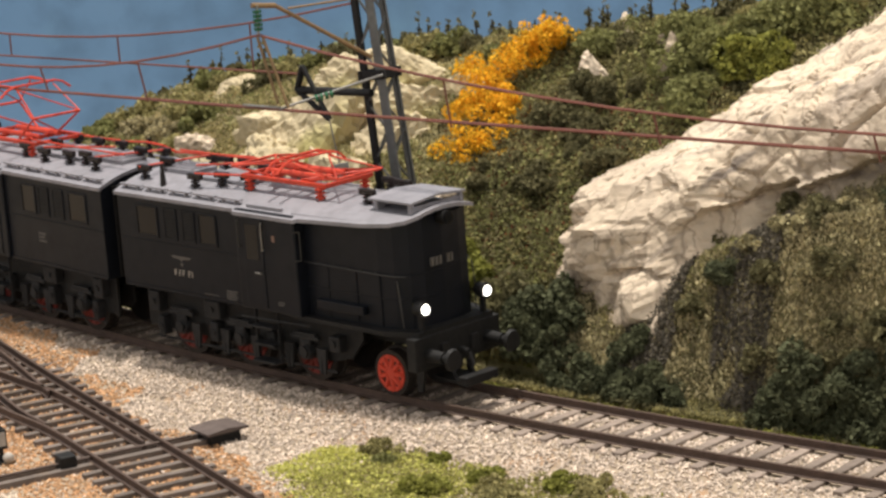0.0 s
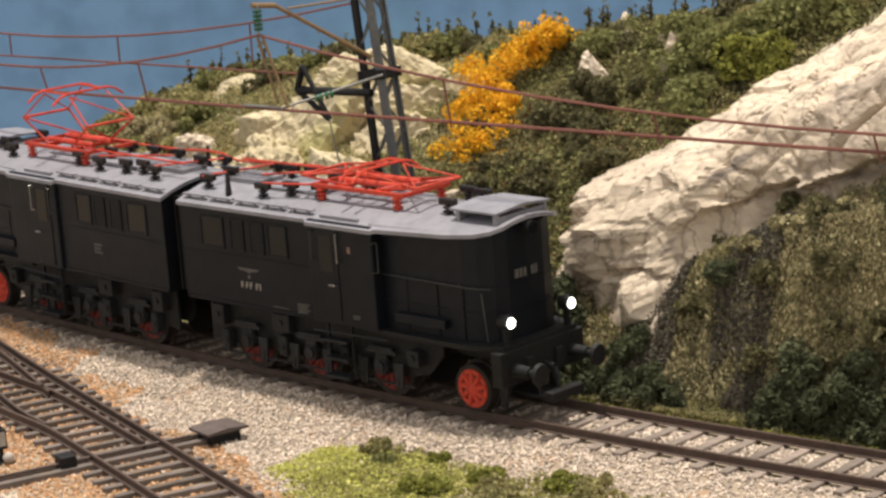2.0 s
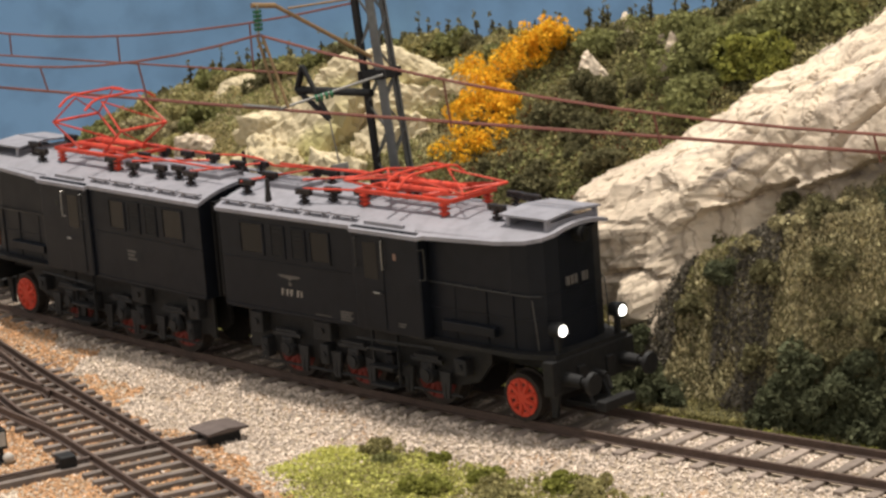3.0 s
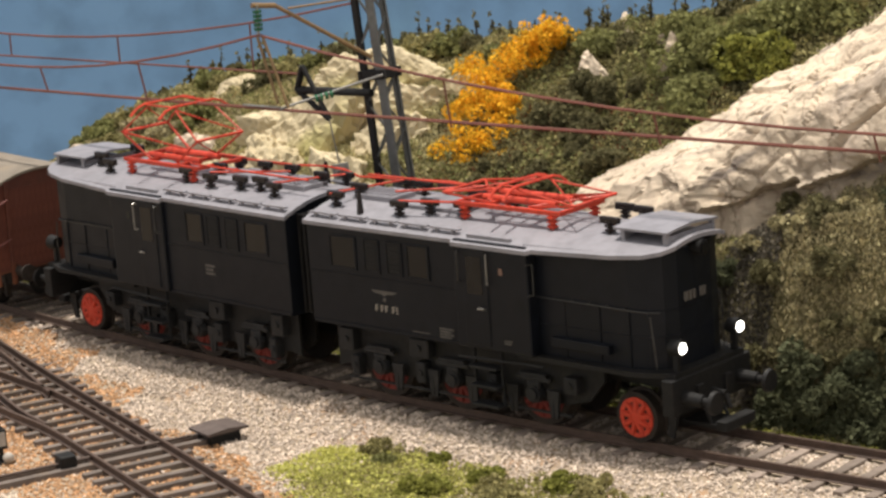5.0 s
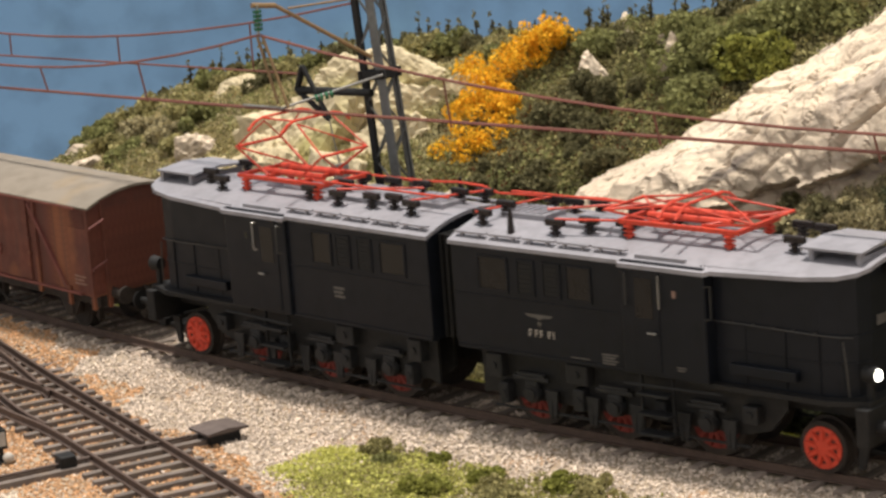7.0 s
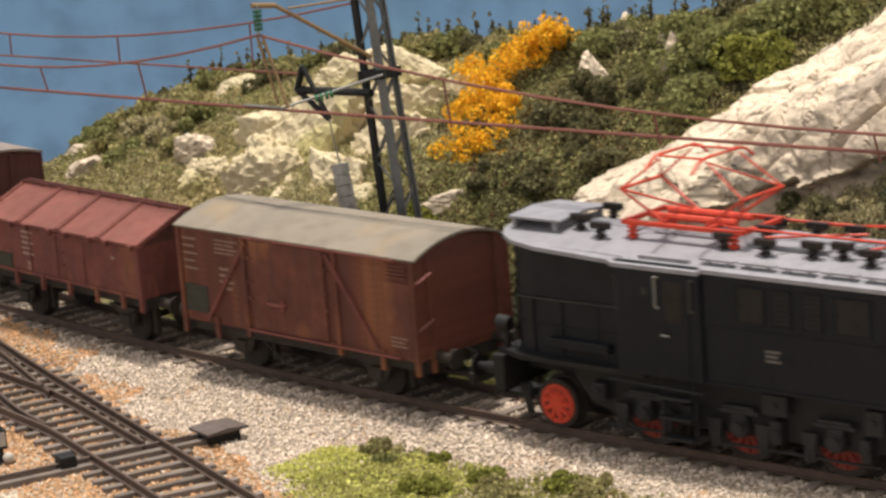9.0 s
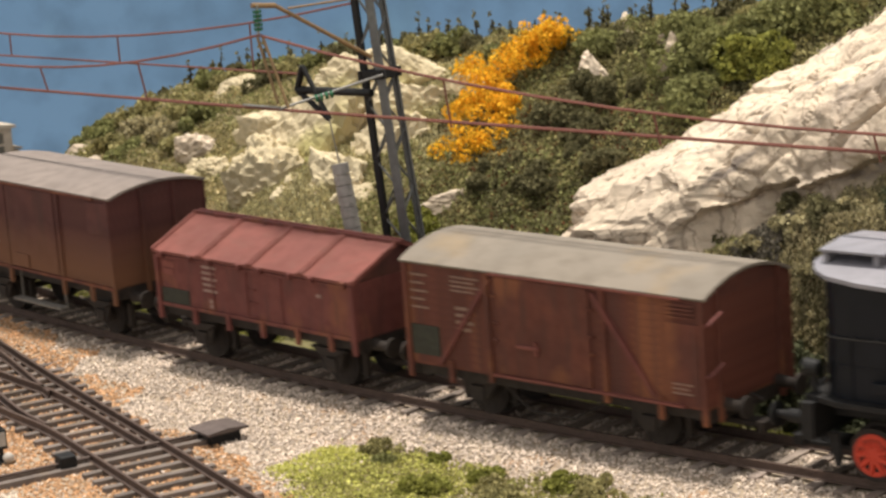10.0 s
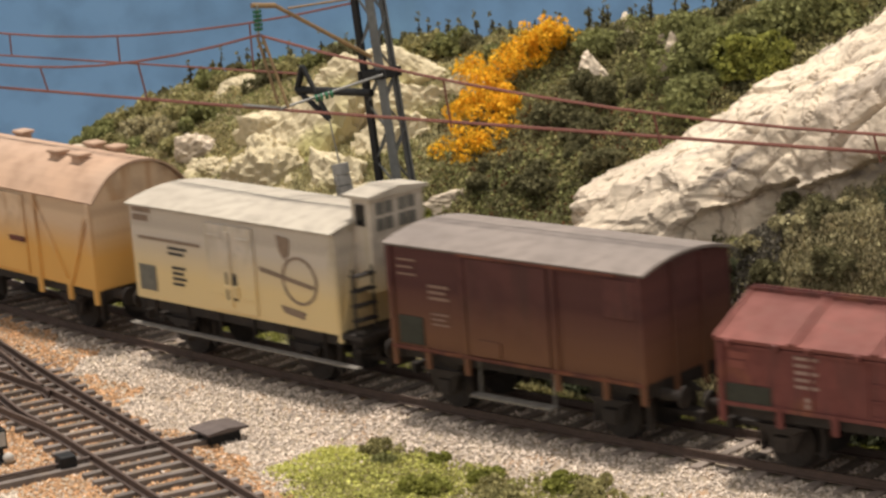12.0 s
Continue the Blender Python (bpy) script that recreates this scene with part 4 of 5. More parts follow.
def lid_wagon():
    hl, hw, z0, eave, crown = 34.6, 15.4, 13.8, 27.8, 34.6
    w = thing("lidded_wagon", "red-brown steel wagon with pitched hinged lids", "goods wagon", on_track(run(0) - 276), "goods train wagons")
    bm = bm_new()
    prism(bm, [(-hw, z0), (hw, z0), (hw, eave), (-hw, eave)], -hl, hl)
    body = part("body", bm, M_BROWN2, w)
    bm = bm_new()
    prism(bm, [(-hw, eave), (hw, eave), (0.6, crown - 0.7), (-0.6, crown - 0.7)], -hl + 0.3, hl - 0.3)
    part("gable_end", bm, M_BROWN3, w)
    for q in (-1, 1):
        for i in range(4):
            x0 = -hl - 0.6 + i * (2 * hl + 1.2) / 4
            x1 = x0 + (2 * hl + 1.2) / 4
            bm = bm_new()
            prism(bm, [(q * (hw + 0.7), eave - 0.3), (q * (hw + 0.7), eave + 0.4), (q * 0.7, crown + 0.2), (q * 0.7, crown - 0.5)], x0 + 0.12, x1 - 0.12)
            lid = part("lid", bm, M_LID, w, "dusty pink-red hinged lid")
            for xx in (x0 + 0.2, x1 - 1.0):
                bm = bm_new()
                prism(bm, [(q * (hw + 0.9), eave + 0.3), (q * (hw + 0.9), eave + 0.85), (q * 0.7, crown + 0.75), (q * 0.7, crown + 0.2)], xx, xx + 0.8)
                part("lid_rib", bm, M_LID, lid)
            bm = bm_new()
            for xx in (x0 + 3.6, x1 - 3.6):
                box(bm, xx - 0.7, xx + 0.7, q * (hw + 0.4), q * (hw + 1.5), eave - 1.2, eave + 0.3, 0.15)
            part("latch", bm, M_BROWN2, lid)
    bm = bm_new()
    box(bm, -hl - 0.4, hl + 0.4, -1.2, -0.6, crown + 0.1, crown + 0.9)
    box(bm, -hl - 0.4, hl + 0.4, 0.6, 1.2, crown + 0.1, crown + 0.9)
    for i in range(9):
        x = -hl + i * 2 * hl / 8
        box(bm, x - 0.5, x + 0.5, -1.5, 1.5, crown - 0.2, crown + 0.6)
    part("ridge_rail", bm, M_BROWN2, w)
    for q in (-1, 1):
        y = hw * q
        for x in (-33.8, -21, -9, 3, 15, 26, 33.8):
            bm = bm_new()
            box(bm, x - 0.65, x + 0.65, y, y + 0.8 * q, z0 - 3.4, z0 + 1 if abs(x) < 30 else eave - 0.6)
            part("post", bm, M_BROWN2, w)
        bm = bm_new()
        box(bm, -hl, hl, y, y + 0.5 * q, z0, z0 + 0.9)
        box(bm, -hl, hl, y, y + 0.35 * q, eave - 1.5, eave - 0.8)
        for x in (-14, -2, 10):
            box(bm, x - 0.3, x + 0.3, y, y + 0.3 * q, z0, eave - 1)
        part("side_rib", bm, M_BROWN2, w)
        if q < 0:
            part("lettering", bars(bm_new(), -17.5, y - 0.1, 26, 5, 5.0, 0.7, 0.8), M_CHALK, w, "chalky white lettering block")
            part("lettering", bars(bm_new(), -15.5, y - 0.1, 17.5, 2, 1.6, 1.0, 0.3), M_CHALK, w, "chalky white lettering block")
            part("chalk_mark", box(bm_new(), 22, 23.4, y - 0.2, y, 23, 23.8), M_CHALK, w)
            bm = bm_new()
            bars(bm, -32, y - 0.1, 25.6, 2, 4.6, 1.6, 0.4)
            part("faded_mark", bm, M_LID, w)
            bm = bm_new()
            box(bm, -33, -23, y - 0.25, y - 0.05, 13.4, 18.6)
            part("chalk_panel", bm, M_GREENPLATE, w, "dark green slate panel")
            bm = bm_new()
            for i in range(3):
                box(bm, -1.2, 1.2, y - 0.4, y, 15 + i * 3.4, 15.5 + i * 3.4)
            part("step_iron", bm, M_BROWN2, w)
    underframe(w, hl, 22.5, z0)
    VEHICLES.append((w, -276))


def dark_van():
    hl, hw, z0, eave, crown = 34.0, 15.4, 14.8, 39.4, 41.7
    w = thing("boxcar", "dark brown planked covered wagon with dull grey roof", "goods wagon", on_track(run(0) - 370.5), "goods train wagons")
    bm = bm_new()
    prism(bm, gable(hl, hw, z0, eave, crown), -hl, hl)
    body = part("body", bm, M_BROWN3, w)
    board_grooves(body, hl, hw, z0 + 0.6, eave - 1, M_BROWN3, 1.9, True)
    roof = arched_roof(w, hl, hw, eave, crown, M_ROOF3, 1.0)
    for q in (-1, 1):
        y = hw * q
        bm = bm_new()
        box(bm, -12, 10, y + 0.1 * q, y + 0.7 * q, z0 + 0.8, eave - 1.4, 0.12)
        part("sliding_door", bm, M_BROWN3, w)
        bm = bm_new()
        box(bm, -34, 34, y, y + 0.9 * q, z0 - 0.2, z0 + 0.6)
        box(bm, -14, 28, y, y + 0.9 * q, eave - 1.2, eave - 0.6)
        part("door_rail", bm, M_BROWN1, w)
        bm = bm_new()
        box(bm, -9, -3, y + 0.7 * q, y + 1.2 * q, 15.8, 19.6, 0.15)
        part("placard", bm, M_BROWN3, w)
        for x in (-33.6, -24, -13, 11.5, 24, 33.6):
            bm = bm_new()
            box(bm, x - 0.65, x + 0.65, y, y + 0.75 * q, z0 - 4.2, eave - 0.8 if abs(x) > 30 or abs(x) < 14 else z0 + 1)
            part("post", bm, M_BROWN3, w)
        bm = bm_new()
        box(bm, 24.6, 32.6, y + 0.1 * q, y + 0.5 * q, 29, 37.6, 0.1)
        part("vent_flap", bm, M_BROWN3, w)
        if q < 0:
            bm = bm_new()
            bars(bm, -31.5, y - 0.2, 36, 3, 5.5, 0.5, 1.2)
            bars(bm, -23, y - 0.2, 30.6, 3, 6, 0.7, 0.7)
            bars(bm, -22.5, y - 0.2, 24, 3, 5, 0.5, 0.7)
            part("lettering", bm, M_DULL, w, "faded pinkish lettering")
            bm = bm_new()
            box(bm, -32, -25, y - 0.4, y - 0.1, 16, 22.5)
            part("chalk_panel", bm, M_GREENPLATE, w, "dark green slate panel")
    for d in (-1, 1):
        for yy in (-5.6, 5.0):
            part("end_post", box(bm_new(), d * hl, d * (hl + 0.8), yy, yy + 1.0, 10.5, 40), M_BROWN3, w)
    underframe(w, hl, 22.5, z0)
    for q in (-1, 1):
        bm = bm_new()
        box(bm, -12, 10, 14 * q, 17 * q, 6.0, 6.6, 0.1)
        for x in (-11, 9):
            box(bm, x, x + 0.4, 14 * q, 14.4 * q, 6, z0)
        part("footboard", bm, M_PLANK, w)
    VEHICLES.append((w, -370.5))


def cream_van():
    hl, hw, z0, eave, crown = 35.6, 15.4, 14.6, 39.4, 41.8
    w = thing("refrigerator_wagon", "grubby cream beer wagon with brakeman's cabin and long footboard", "goods wagon", on_track(run(0) - 466.7), "goods train wagons")
    bm = bm_new()
    prism(bm, gable(hl, hw, z0, eave, crown), -hl, hl)
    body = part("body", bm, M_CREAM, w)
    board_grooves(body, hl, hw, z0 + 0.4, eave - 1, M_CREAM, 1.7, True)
    arched_roof(w, hl, hw, eave, crown, M_CREAMROOF, 1.0)
    for q in (-1, 1):
        y = hw * q
        bm = bm_new()
        box(bm, -7, 9.5, y + 0.1 * q, y + 0.8 * q, z0 + 1, 37.4, 0.15)
        for x in (-4, 6.6):
            for z in (19, 34):
                box(bm, x - 2.2, x + 2.2, y + 0.7 * q, y + 1.1 * q, z, z + 0.7)
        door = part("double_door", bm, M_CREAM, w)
        bm = bm_new()
        box(bm, 0.8, 1.8, y + 0.8 * q, y + 1.5 * q, 17, 36)
        box(bm, -0.4, 3.4, y + 0.8 * q, y + 1.7 * q, 21.5, 22.4, 0.1)
        box(bm, 2.4, 3.8, y + 0.8 * q, y + 1.7 * q, 19.5, 22.5, 0.2)
        part("locking_bar", bm, M_CREAM, door, "cream painted locking bar")
        if q < 0:
            yy = y - 0.16
            bm = bm_new()
            box(bm, -0.6, 3.2, y - 0.95, y - 0.8, 18.6, 25.5)
            bars(bm, -22, yy, 29.4, 2, 7, 0.7, 0.7)
            bars(bm, -21, yy, 24.4, 4, 5, 0.7, 0.7)
            part("lettering", bm, M_DARKTXT, w, "dark data lettering")
            bm = bm_new()
            box(bm, -33, -10, yy - 0.1, yy, 30.4, 31.2)
            bars(bm, -34.4, yy, 39, 2, 7, 1.6, 0.7)
            part("stripe", bm, M_MARK, w)
            bm = bm_new()
            box(bm, -33.6, -27.4, yy - 0.2, yy, 17, 23.6)
            part("chalk_panel", bm, M_SLATE, w, "grey slate panel")
            # brewery mark as plain shapes
            bm = bm_new()
            for i in range(20):
                a, b = i * math.tau / 20, (i + 1) * math.tau / 20
                prism(bm, [(24.5 + r * math.cos(t), 26.3 + r * math.sin(t)) for t, r in ((a, 6.0), (b, 6.0), (b, 5.3), (a, 5.3))], yy - 0.12, yy, "y")
            prism(bm, [(11, 28.4), (29, 25.6), (29.2, 24.6), (11.2, 27.2)], yy - 0.16, yy, "y")
            prism(bm, [(17.6, 37), (22.2, 36.4), (21.6, 32.4), (20, 31), (18.4, 32.8)], yy - 0.12, yy, "y")
            prism(bm, [(17.6, 19.6), (26, 18.6), (25, 16.8), (18.6, 17.8)], yy - 0.12, yy, "y")
            part("brewery_mark", bm, M_MARK, w, "faded brown ring, shield and banner mark")
    # brakeman's cabin on the platform beyond the end wall
    bm = bm_new()
    box(bm, hl, hl + 7.6, -15, 15, z0 - 0.8, z0 + 0.4)
    part("platform", bm, M_UNDER, w)
    bm = bm_new()
    box(bm, hl + 0.2, hl + 6.2, -8, 10, 24, 47, 0.2)
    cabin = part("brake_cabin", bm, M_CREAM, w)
    bm = bm_new()
    prism(bm, [(-9.2, 46.6), (10.8, 46.6), (10.8, 47.4), (0.8, 48.6), (-9.2, 47.4)], hl - 1.4, hl + 7.4)
    part("cabin_roof", bm, M_CREAMROOF, cabin)
    for y0 in (-6, 1.5):
        for z in (38.6, 42.4):
            bm = bm_new()
            box(bm, hl + 6.15, hl + 6.4, y0, y0 + 2.4, z, z + 3)
            part("pane", bm, M_PALEPANE, cabin)
            bm = bm_new()
            box(bm, hl + 6.15, hl + 6.4, y0 + 3, y0 + 5.4, z, z + 3)
            part("pane", bm, M_PALEPANE, cabin)
    bm = bm_new()
    box(bm, hl + 1.6, hl + 4.6, -8.2, -7.9, 40, 45.2)
    part("pane", bm, M_GLASS, cabin)
    bm = bm_new()
    for k in range(6):
        box(bm, hl + 4.4, hl + 6.6, -14.6, -8, 11 + k * 3.6, 11.5 + k * 3.6)
    for y in (-14.6, -8.2):
        box(bm, hl + 5.2, hl + 5.7, y, y + 0.5, 8, 31)
    part("cabin_ladder", bm, M_UNDER, w)
    bm = bm_new()
    prism(bm, [(-14.6, z0), (-13.2, z0), (-6.4, 37), (-7.8, 37)], hl + 0.06, hl + 0.8)
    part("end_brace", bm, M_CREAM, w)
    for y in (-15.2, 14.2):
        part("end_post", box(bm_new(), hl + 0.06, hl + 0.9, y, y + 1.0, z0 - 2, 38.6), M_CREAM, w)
    underframe(w, hl, 22, z0 - 0.2)
    for q in (-1, 1):
        bm = bm_new()
        box(bm, -hl - 2, hl + 7, 15.0 * q, 17.2 * q, 7.5, 7.95, 0.1)
        part("footboard", bm, M_PLANK, w, "pale wooden footboard")
        for x in (-30, -18, -6, 6, 18, 30, 40):
            part("footboard_hanger", box(bm_new(), x, x + 0.5, 14.4 * q, 14.9 * q, 7.6, z0), M_UNDER, w)
    VEHICLES.append((w, -466.7))


def ochre_van():
    hl, hw, z0, eave, crown = 40, 15.4, 13.4, 37.6, 46.4
    w = thing("boxcar", "rust-dusted ochre white wagon with high rounded roof and vents", "goods wagon", on_track(run(0) - 567.3), "goods train wagons")
    bm = bm_new()
    prism(bm, gable(hl, hw, z0, eave, crown, power=2.4), -hl, hl)
    body = part("body", bm, M_ORANGE, w)
    board_grooves(body, hl, hw, z0 + 0.4, eave - 1, M_ORANGE, 1.7, True)
    roof = arched_roof(w, hl, hw, eave, crown, M_ORANGEROOF, 1.2, power=2.4)
    for x in (-20, 14, 24):
        for y in (-6, 6):
            bm = bm_new()
            box(bm, x - 2, x + 2, y - 1.6, y + 1.6, 44.4, 46.6, 0.3)
            box(bm, x - 2.6, x + 2.6, y - 2.2, y + 2.2, 46.6, 47.6, 0.3)
            part("roof_vent", bm, M_ORANGEROOF, roof)
    for q in (-1, 1):
        y = hw * q
        for a, b in (((-14, 36), (-27, 14)), ((-39, 36), (-28, 14)), ((14, 36), (27, 14)), ((39, 36), (28, 14))):
            bm = bm_new()
            d = Vector((b[0] - a[0], 0, b[1] - a[1])).normalized()
            nn = Vector((-d.z, 0, d.x)) * 0.5
            prism(bm, [(a[0] + nn.x, a[1] + nn.z), (b[0] + nn.x, b[1] + nn.z), (b[0] - nn.x, b[1] - nn.z), (a[0] - nn.x, a[1] - nn.z)], y, y + 0.8 * q, "y")
            part("brace", bm, M_ORANGE, w)
        for x in (-39.2, -27.5, -14, 14, 27.5, 39.2):
            bm = bm_new()
            box(bm, x - 0.7, x + 0.7, y, y + 0.9 * q, z0 - 3.6, eave - 0.6 if abs(x) > 30 or abs(x) < 20 else z0 + 2)
            part("post", bm, M_ORANGE, w)
        bm = bm_new()
        box(bm, -9, 9, y + 0.1 * q, y + 0.7 * q, z0 + 1, eave - 1.5, 0.15)
        door = part("door", bm, M_ORANGE, w)
        bm = bm_new()
        box(bm, 2, 9, y + 0.7 * q, y + 1.4 * q, 23, 24.4, 0.2)
        part("door_bar", bm, M_BROWN1, door)
    underframe(w, hl, 24, z0)
    VEHICLES.append((w, -567.3))


DRAW[:] = 1.11, 1, 1.025
build_loco()
brown_van()
lid_wagon()
dark_van()
cream_van()
ochre_van()
DRAW[:] = 1, 1, 1


# ---------- ballast ----------
M_BED = mat("ballast_bed", (0.36, 0.29, 0.21), (0.28, 0.22, 0.16), 0.95, scale=120, bump=0.9, fine=6, spots=(0.33, 0.2, 0.11))
S2, Y2 = np.meshgrid(np.arange(-1100, -30, 4.0), np.arange(-240, 17, 3.0), indexing="ij")
bx, by = along(S2.ravel(), Y2.ravel())
bz = rough_hill(S2.ravel(), Y2.ravel()) * 0.4 + hill(S2.ravel(), Y2.ravel()) * 0.6 + 0.2
i2 = np.arange(S2.size).reshape(S2.shape)
me = fast_mesh("ballast_bed", np.stack([bx, by, bz], -1), np.stack([i2[:-1, :-1], i2[1:, :-1], i2[1:, 1:], i2[:-1, 1:]], -1).reshape(-1, 4))
tagged(link("pavement_ballast_bed", me, M_BED), "pale grit bed under the tracks", "ballast bed", kind="structure")

FX, FY = np.array([p[0] for p in smooth_path(F_RAIL)]), np.array([p[1] for p in smooth_path(F_RAIL)])


def turnout_side(x, y):
    """Distance in mm behind the far rail of the turnout, measured square to it."""
    return (y - np.interp(x, FX, FY)) * 0.869


n = 120000
gs, gy = RNG.uniform(-590, -170, n), RNG.uniform(-110, 15.5, n)
gx, gw = along(gs, gy)
side = turnout_side(gx, gw)
sway = fbm(gx, gw, np.zeros(n), 3, 0.06, 5.0)
gz = hill(gs, gy) + 0.25 + RNG.uniform(-0.1, 0.35, n)
ties = np.abs(((gs - START_S) / PITCH_S + 0.5) % 1 - 0.5) * PITCH_S
inside = np.abs(gy) < 13.4
drop = inside & ((ties < 1.5) | (np.abs(np.abs(gy) - 8.75) < 1.6))
gz = np.where(inside, -2.75 + RNG.uniform(-0.2, 0.3, n), gz)
in_turnout = (side < 2) & (side > -20.5)
tt = (gx - -609.2) % 5.900
drop |= in_turnout & ((RNG.random(n) < 0.15) | (np.abs(tt - 2.95) > 2.1))
gz = np.where(in_turnout, np.minimum(gz, -5.6), gz)
rust = (side + sway * 9 < 10) & (side + sway * 12 > -46) & (RNG.random(n) < 0.88)
for nm, sel, material, label in (("ballast_gravel", ~rust & ~drop, M_STONE, "pale beige crushed stone ballast beside the track"), ("rusty_gravel", rust & ~drop, M_STONE2, "rust-stained orange gravel along the turnout")):
    v, f = granules(np.stack([gx[sel], gw[sel], gz[sel]], -1), 0.44, 0.85)
    tagged(link(nm, fast_mesh(nm, v, f), material), label, "gravel", kind="stuff")


# ---------- planting ----------
def green(name, a, b, rough=0.95, vary=0.45):
    return mat(name, a, b, rough, scale=120, bump=0, per_piece=vary, island=True, spec=0.1, thin=0.35)


M_DARKGREEN = green("dark_heath_crumbs", (0.15, 0.14, 0.072), (0.2, 0.178, 0.09))
M_OLIVE = green("olive_crumbs", (0.38, 0.335, 0.15), (0.28, 0.255, 0.115))
M_MID = green("mid_green_crumbs", (0.27, 0.27, 0.105), (0.2, 0.2, 0.085))
M_BRIGHT = green("fresh_green_crumbs", (0.64, 0.62, 0.2), (0.54, 0.54, 0.16), vary=0.35)
M_LEAF = green("yellow_green_crumbs", (0.29, 0.29, 0.07), (0.22, 0.225, 0.055))
M_DEEP = green("deep_green_crumbs", (0.095, 0.105, 0.06), (0.125, 0.13, 0.07))
M_STRAW = green("straw_fibres", (0.66, 0.56, 0.33), (0.54, 0.46, 0.25))
M_HEATH = green("brown_heath_crumbs", (0.45, 0.385, 0.225), (0.33, 0.29, 0.165), vary=0.6)
M_YELLOW = green("golden_blossom", (0.86, 0.53, 0.05), (0.82, 0.45, 0.03), vary=0.25)
M_RUSTFLECK = green("red_heath_flecks", (0.16, 0.05, 0.025), (0.12, 0.05, 0.025))


def turf(name, label, material, n, s0, s1, y0, y1, size, lift=0.4, patch=None, thr=0.0, scale=0.05, blade=0.0):
    s, y = RNG.uniform(s0, s1, n), RNG.uniform(y0, y1, n)
    x, w = along(s, y)
    keep = np.ones(n, bool)
    if patch is not None:
        keep = fbm(x, w, np.zeros(n), 3, scale, patch) > thr
    s, y, x, w = s[keep], y[keep], x[keep], w[keep]
    z = rough_hill(s, y) + RNG.uniform(-0.3, 1.0, len(s)) * lift
    v, f = flakes(np.stack([x, w, z], -1), size, 0.0, blade)
    return tagged(link(name, fast_mesh(name, v, f), material), label, "ground cover", kind="stuff")


turf("heath", "dark green low heath covering the slope", M_DARKGREEN, 65772, -419, -265, 30, 118, 0.66, 2.2)
turf("heath", "olive sprigs among the dark heath", M_OLIVE, 62640, -428, -266, 30, 120, 0.61, 3.0, 51.0, -0.15)
turf("heath", "mid green sprigs among the dark heath", M_MID, 46980, -428, -266, 34, 120, 0.61, 3.2, 61.0, -0.1, 0.03)
turf("heath_flecks", "reddish dry flecks in the dark heath", M_RUSTFLECK, 5481, -411, -308, 40, 90, 0.45, 3.0)
turf("heath", "olive ground cover on the headland", M_OLIVE, 53244, -648, -510, 30, 120, 0.66, 2.0, 3.0, -0.3)
turf("heath", "brown dry patches on the headland", M_HEATH, 21924, -648, -510, 30, 120, 0.66, 2.4, 71.0, 0.0)
turf("heath", "mid green ground cover on the hillside", M_MID, 25056, -639, -409, 60, 122, 0.66, 2.2, 9.0, 0.05)
turf("straw", "dry straw coloured grass on the rocky slope", M_STRAW, 100224, -581, -401, 34, 119, 0.61, 1.5, 13.0, -0.45, 0.05, 1.5)
M_STRAW2 = green("pale_yellow_green_fibres", (0.56, 0.5, 0.29), (0.45, 0.41, 0.21))
turf("straw", "pale yellow-green grass between the outcrops", M_STRAW2, 78300, -485, -398, 36, 112, 0.61, 2.4, 23.0, -0.3, 0.05, 1.5)
turf("straw", "olive tufts on the rocky slope", M_OLIVE, 21924, -537, -412, 34, 119, 0.61, 2.0, 17.0, 0.0)
turf("heath", "brown and olive heath on the steep bank", M_HEATH, 72036, -321, -189, 23, 62, 0.61, 2.8, None, 0.0, 0.05, 1.8)
M_BANK = green("grey_olive_crumbs", (0.42, 0.37, 0.21), (0.31, 0.275, 0.155), vary=0.6)
turf("heath", "grey olive specks over the steep bank", M_BANK, 53244, -321, -189, 23, 62, 0.53, 3.4, 21.0, -0.1, 0.07, 1.2)
turf("verge", "short grass verge beside the ballast", M_LEAF, 21924, -576, -183, 15.5, 25, 0.41, 0.9, 2.0, -0.1)
turf("verge", "dark weeds behind the track", M_DARKGREEN, 9396, -576, -183, 16.5, 27, 0.53, 1.6, 31.0, 0.0)


def bush(s, y, rx, ry, rz, material, n, label, size=0.85, lumps=14, z=None, name="bush", spread=0.75, sparse=0.0):
    """A shrub of many small crumbs on uneven twigs' ends, with gaps."""
    base = float(hill(np.array([s]), np.array([y]))[0]) if z is None else z
    c = at(s, y, base) / MM
    pts = []
    per = max(int(n * 1.7) // lumps, 8)
    for i in range(lumps):
        d = RNG.normal(size=3)
        d /= np.linalg.norm(d)
        d[2] = abs(d[2]) * 0.95
        k = RNG.uniform(0.35, 0.95) * spread / 0.75
        mid = np.array([d[0] * rx * k, d[1] * ry * k, d[2] * rz * k])
        r = RNG.uniform(0.26, 0.5) * min(rx, ry, rz) * 1.1
        q = RNG.normal(size=(per, 3))
        q /= np.linalg.norm(q, axis=1)[:, None]
        q *= (r * RNG.uniform(0.55, 1.08, per) ** 0.5)[:, None]
        if sparse:
            q = q[RNG.random(per) > sparse]
        pts.append(mid + q)
    pts = np.concatenate(pts)
    pts[:, 2] = np.maximum(pts[:, 2], -1.0)
    v, f = flakes(pts + np.array(c), size)
    top = tagged(link(name, fast_mesh(name, v, f), material), label, "bush")
    part("stem", rod(bm_new(), (c.x, c.y, base - 1), (c.x + rx * 0.1, c.y, base + rz * 0.6), 0.6, 6, 0.2), M_TWIG, top)
    return top


M_TWIG = mat("dark_twig", (0.05, 0.035, 0.022), None, 0.9, scale=200)

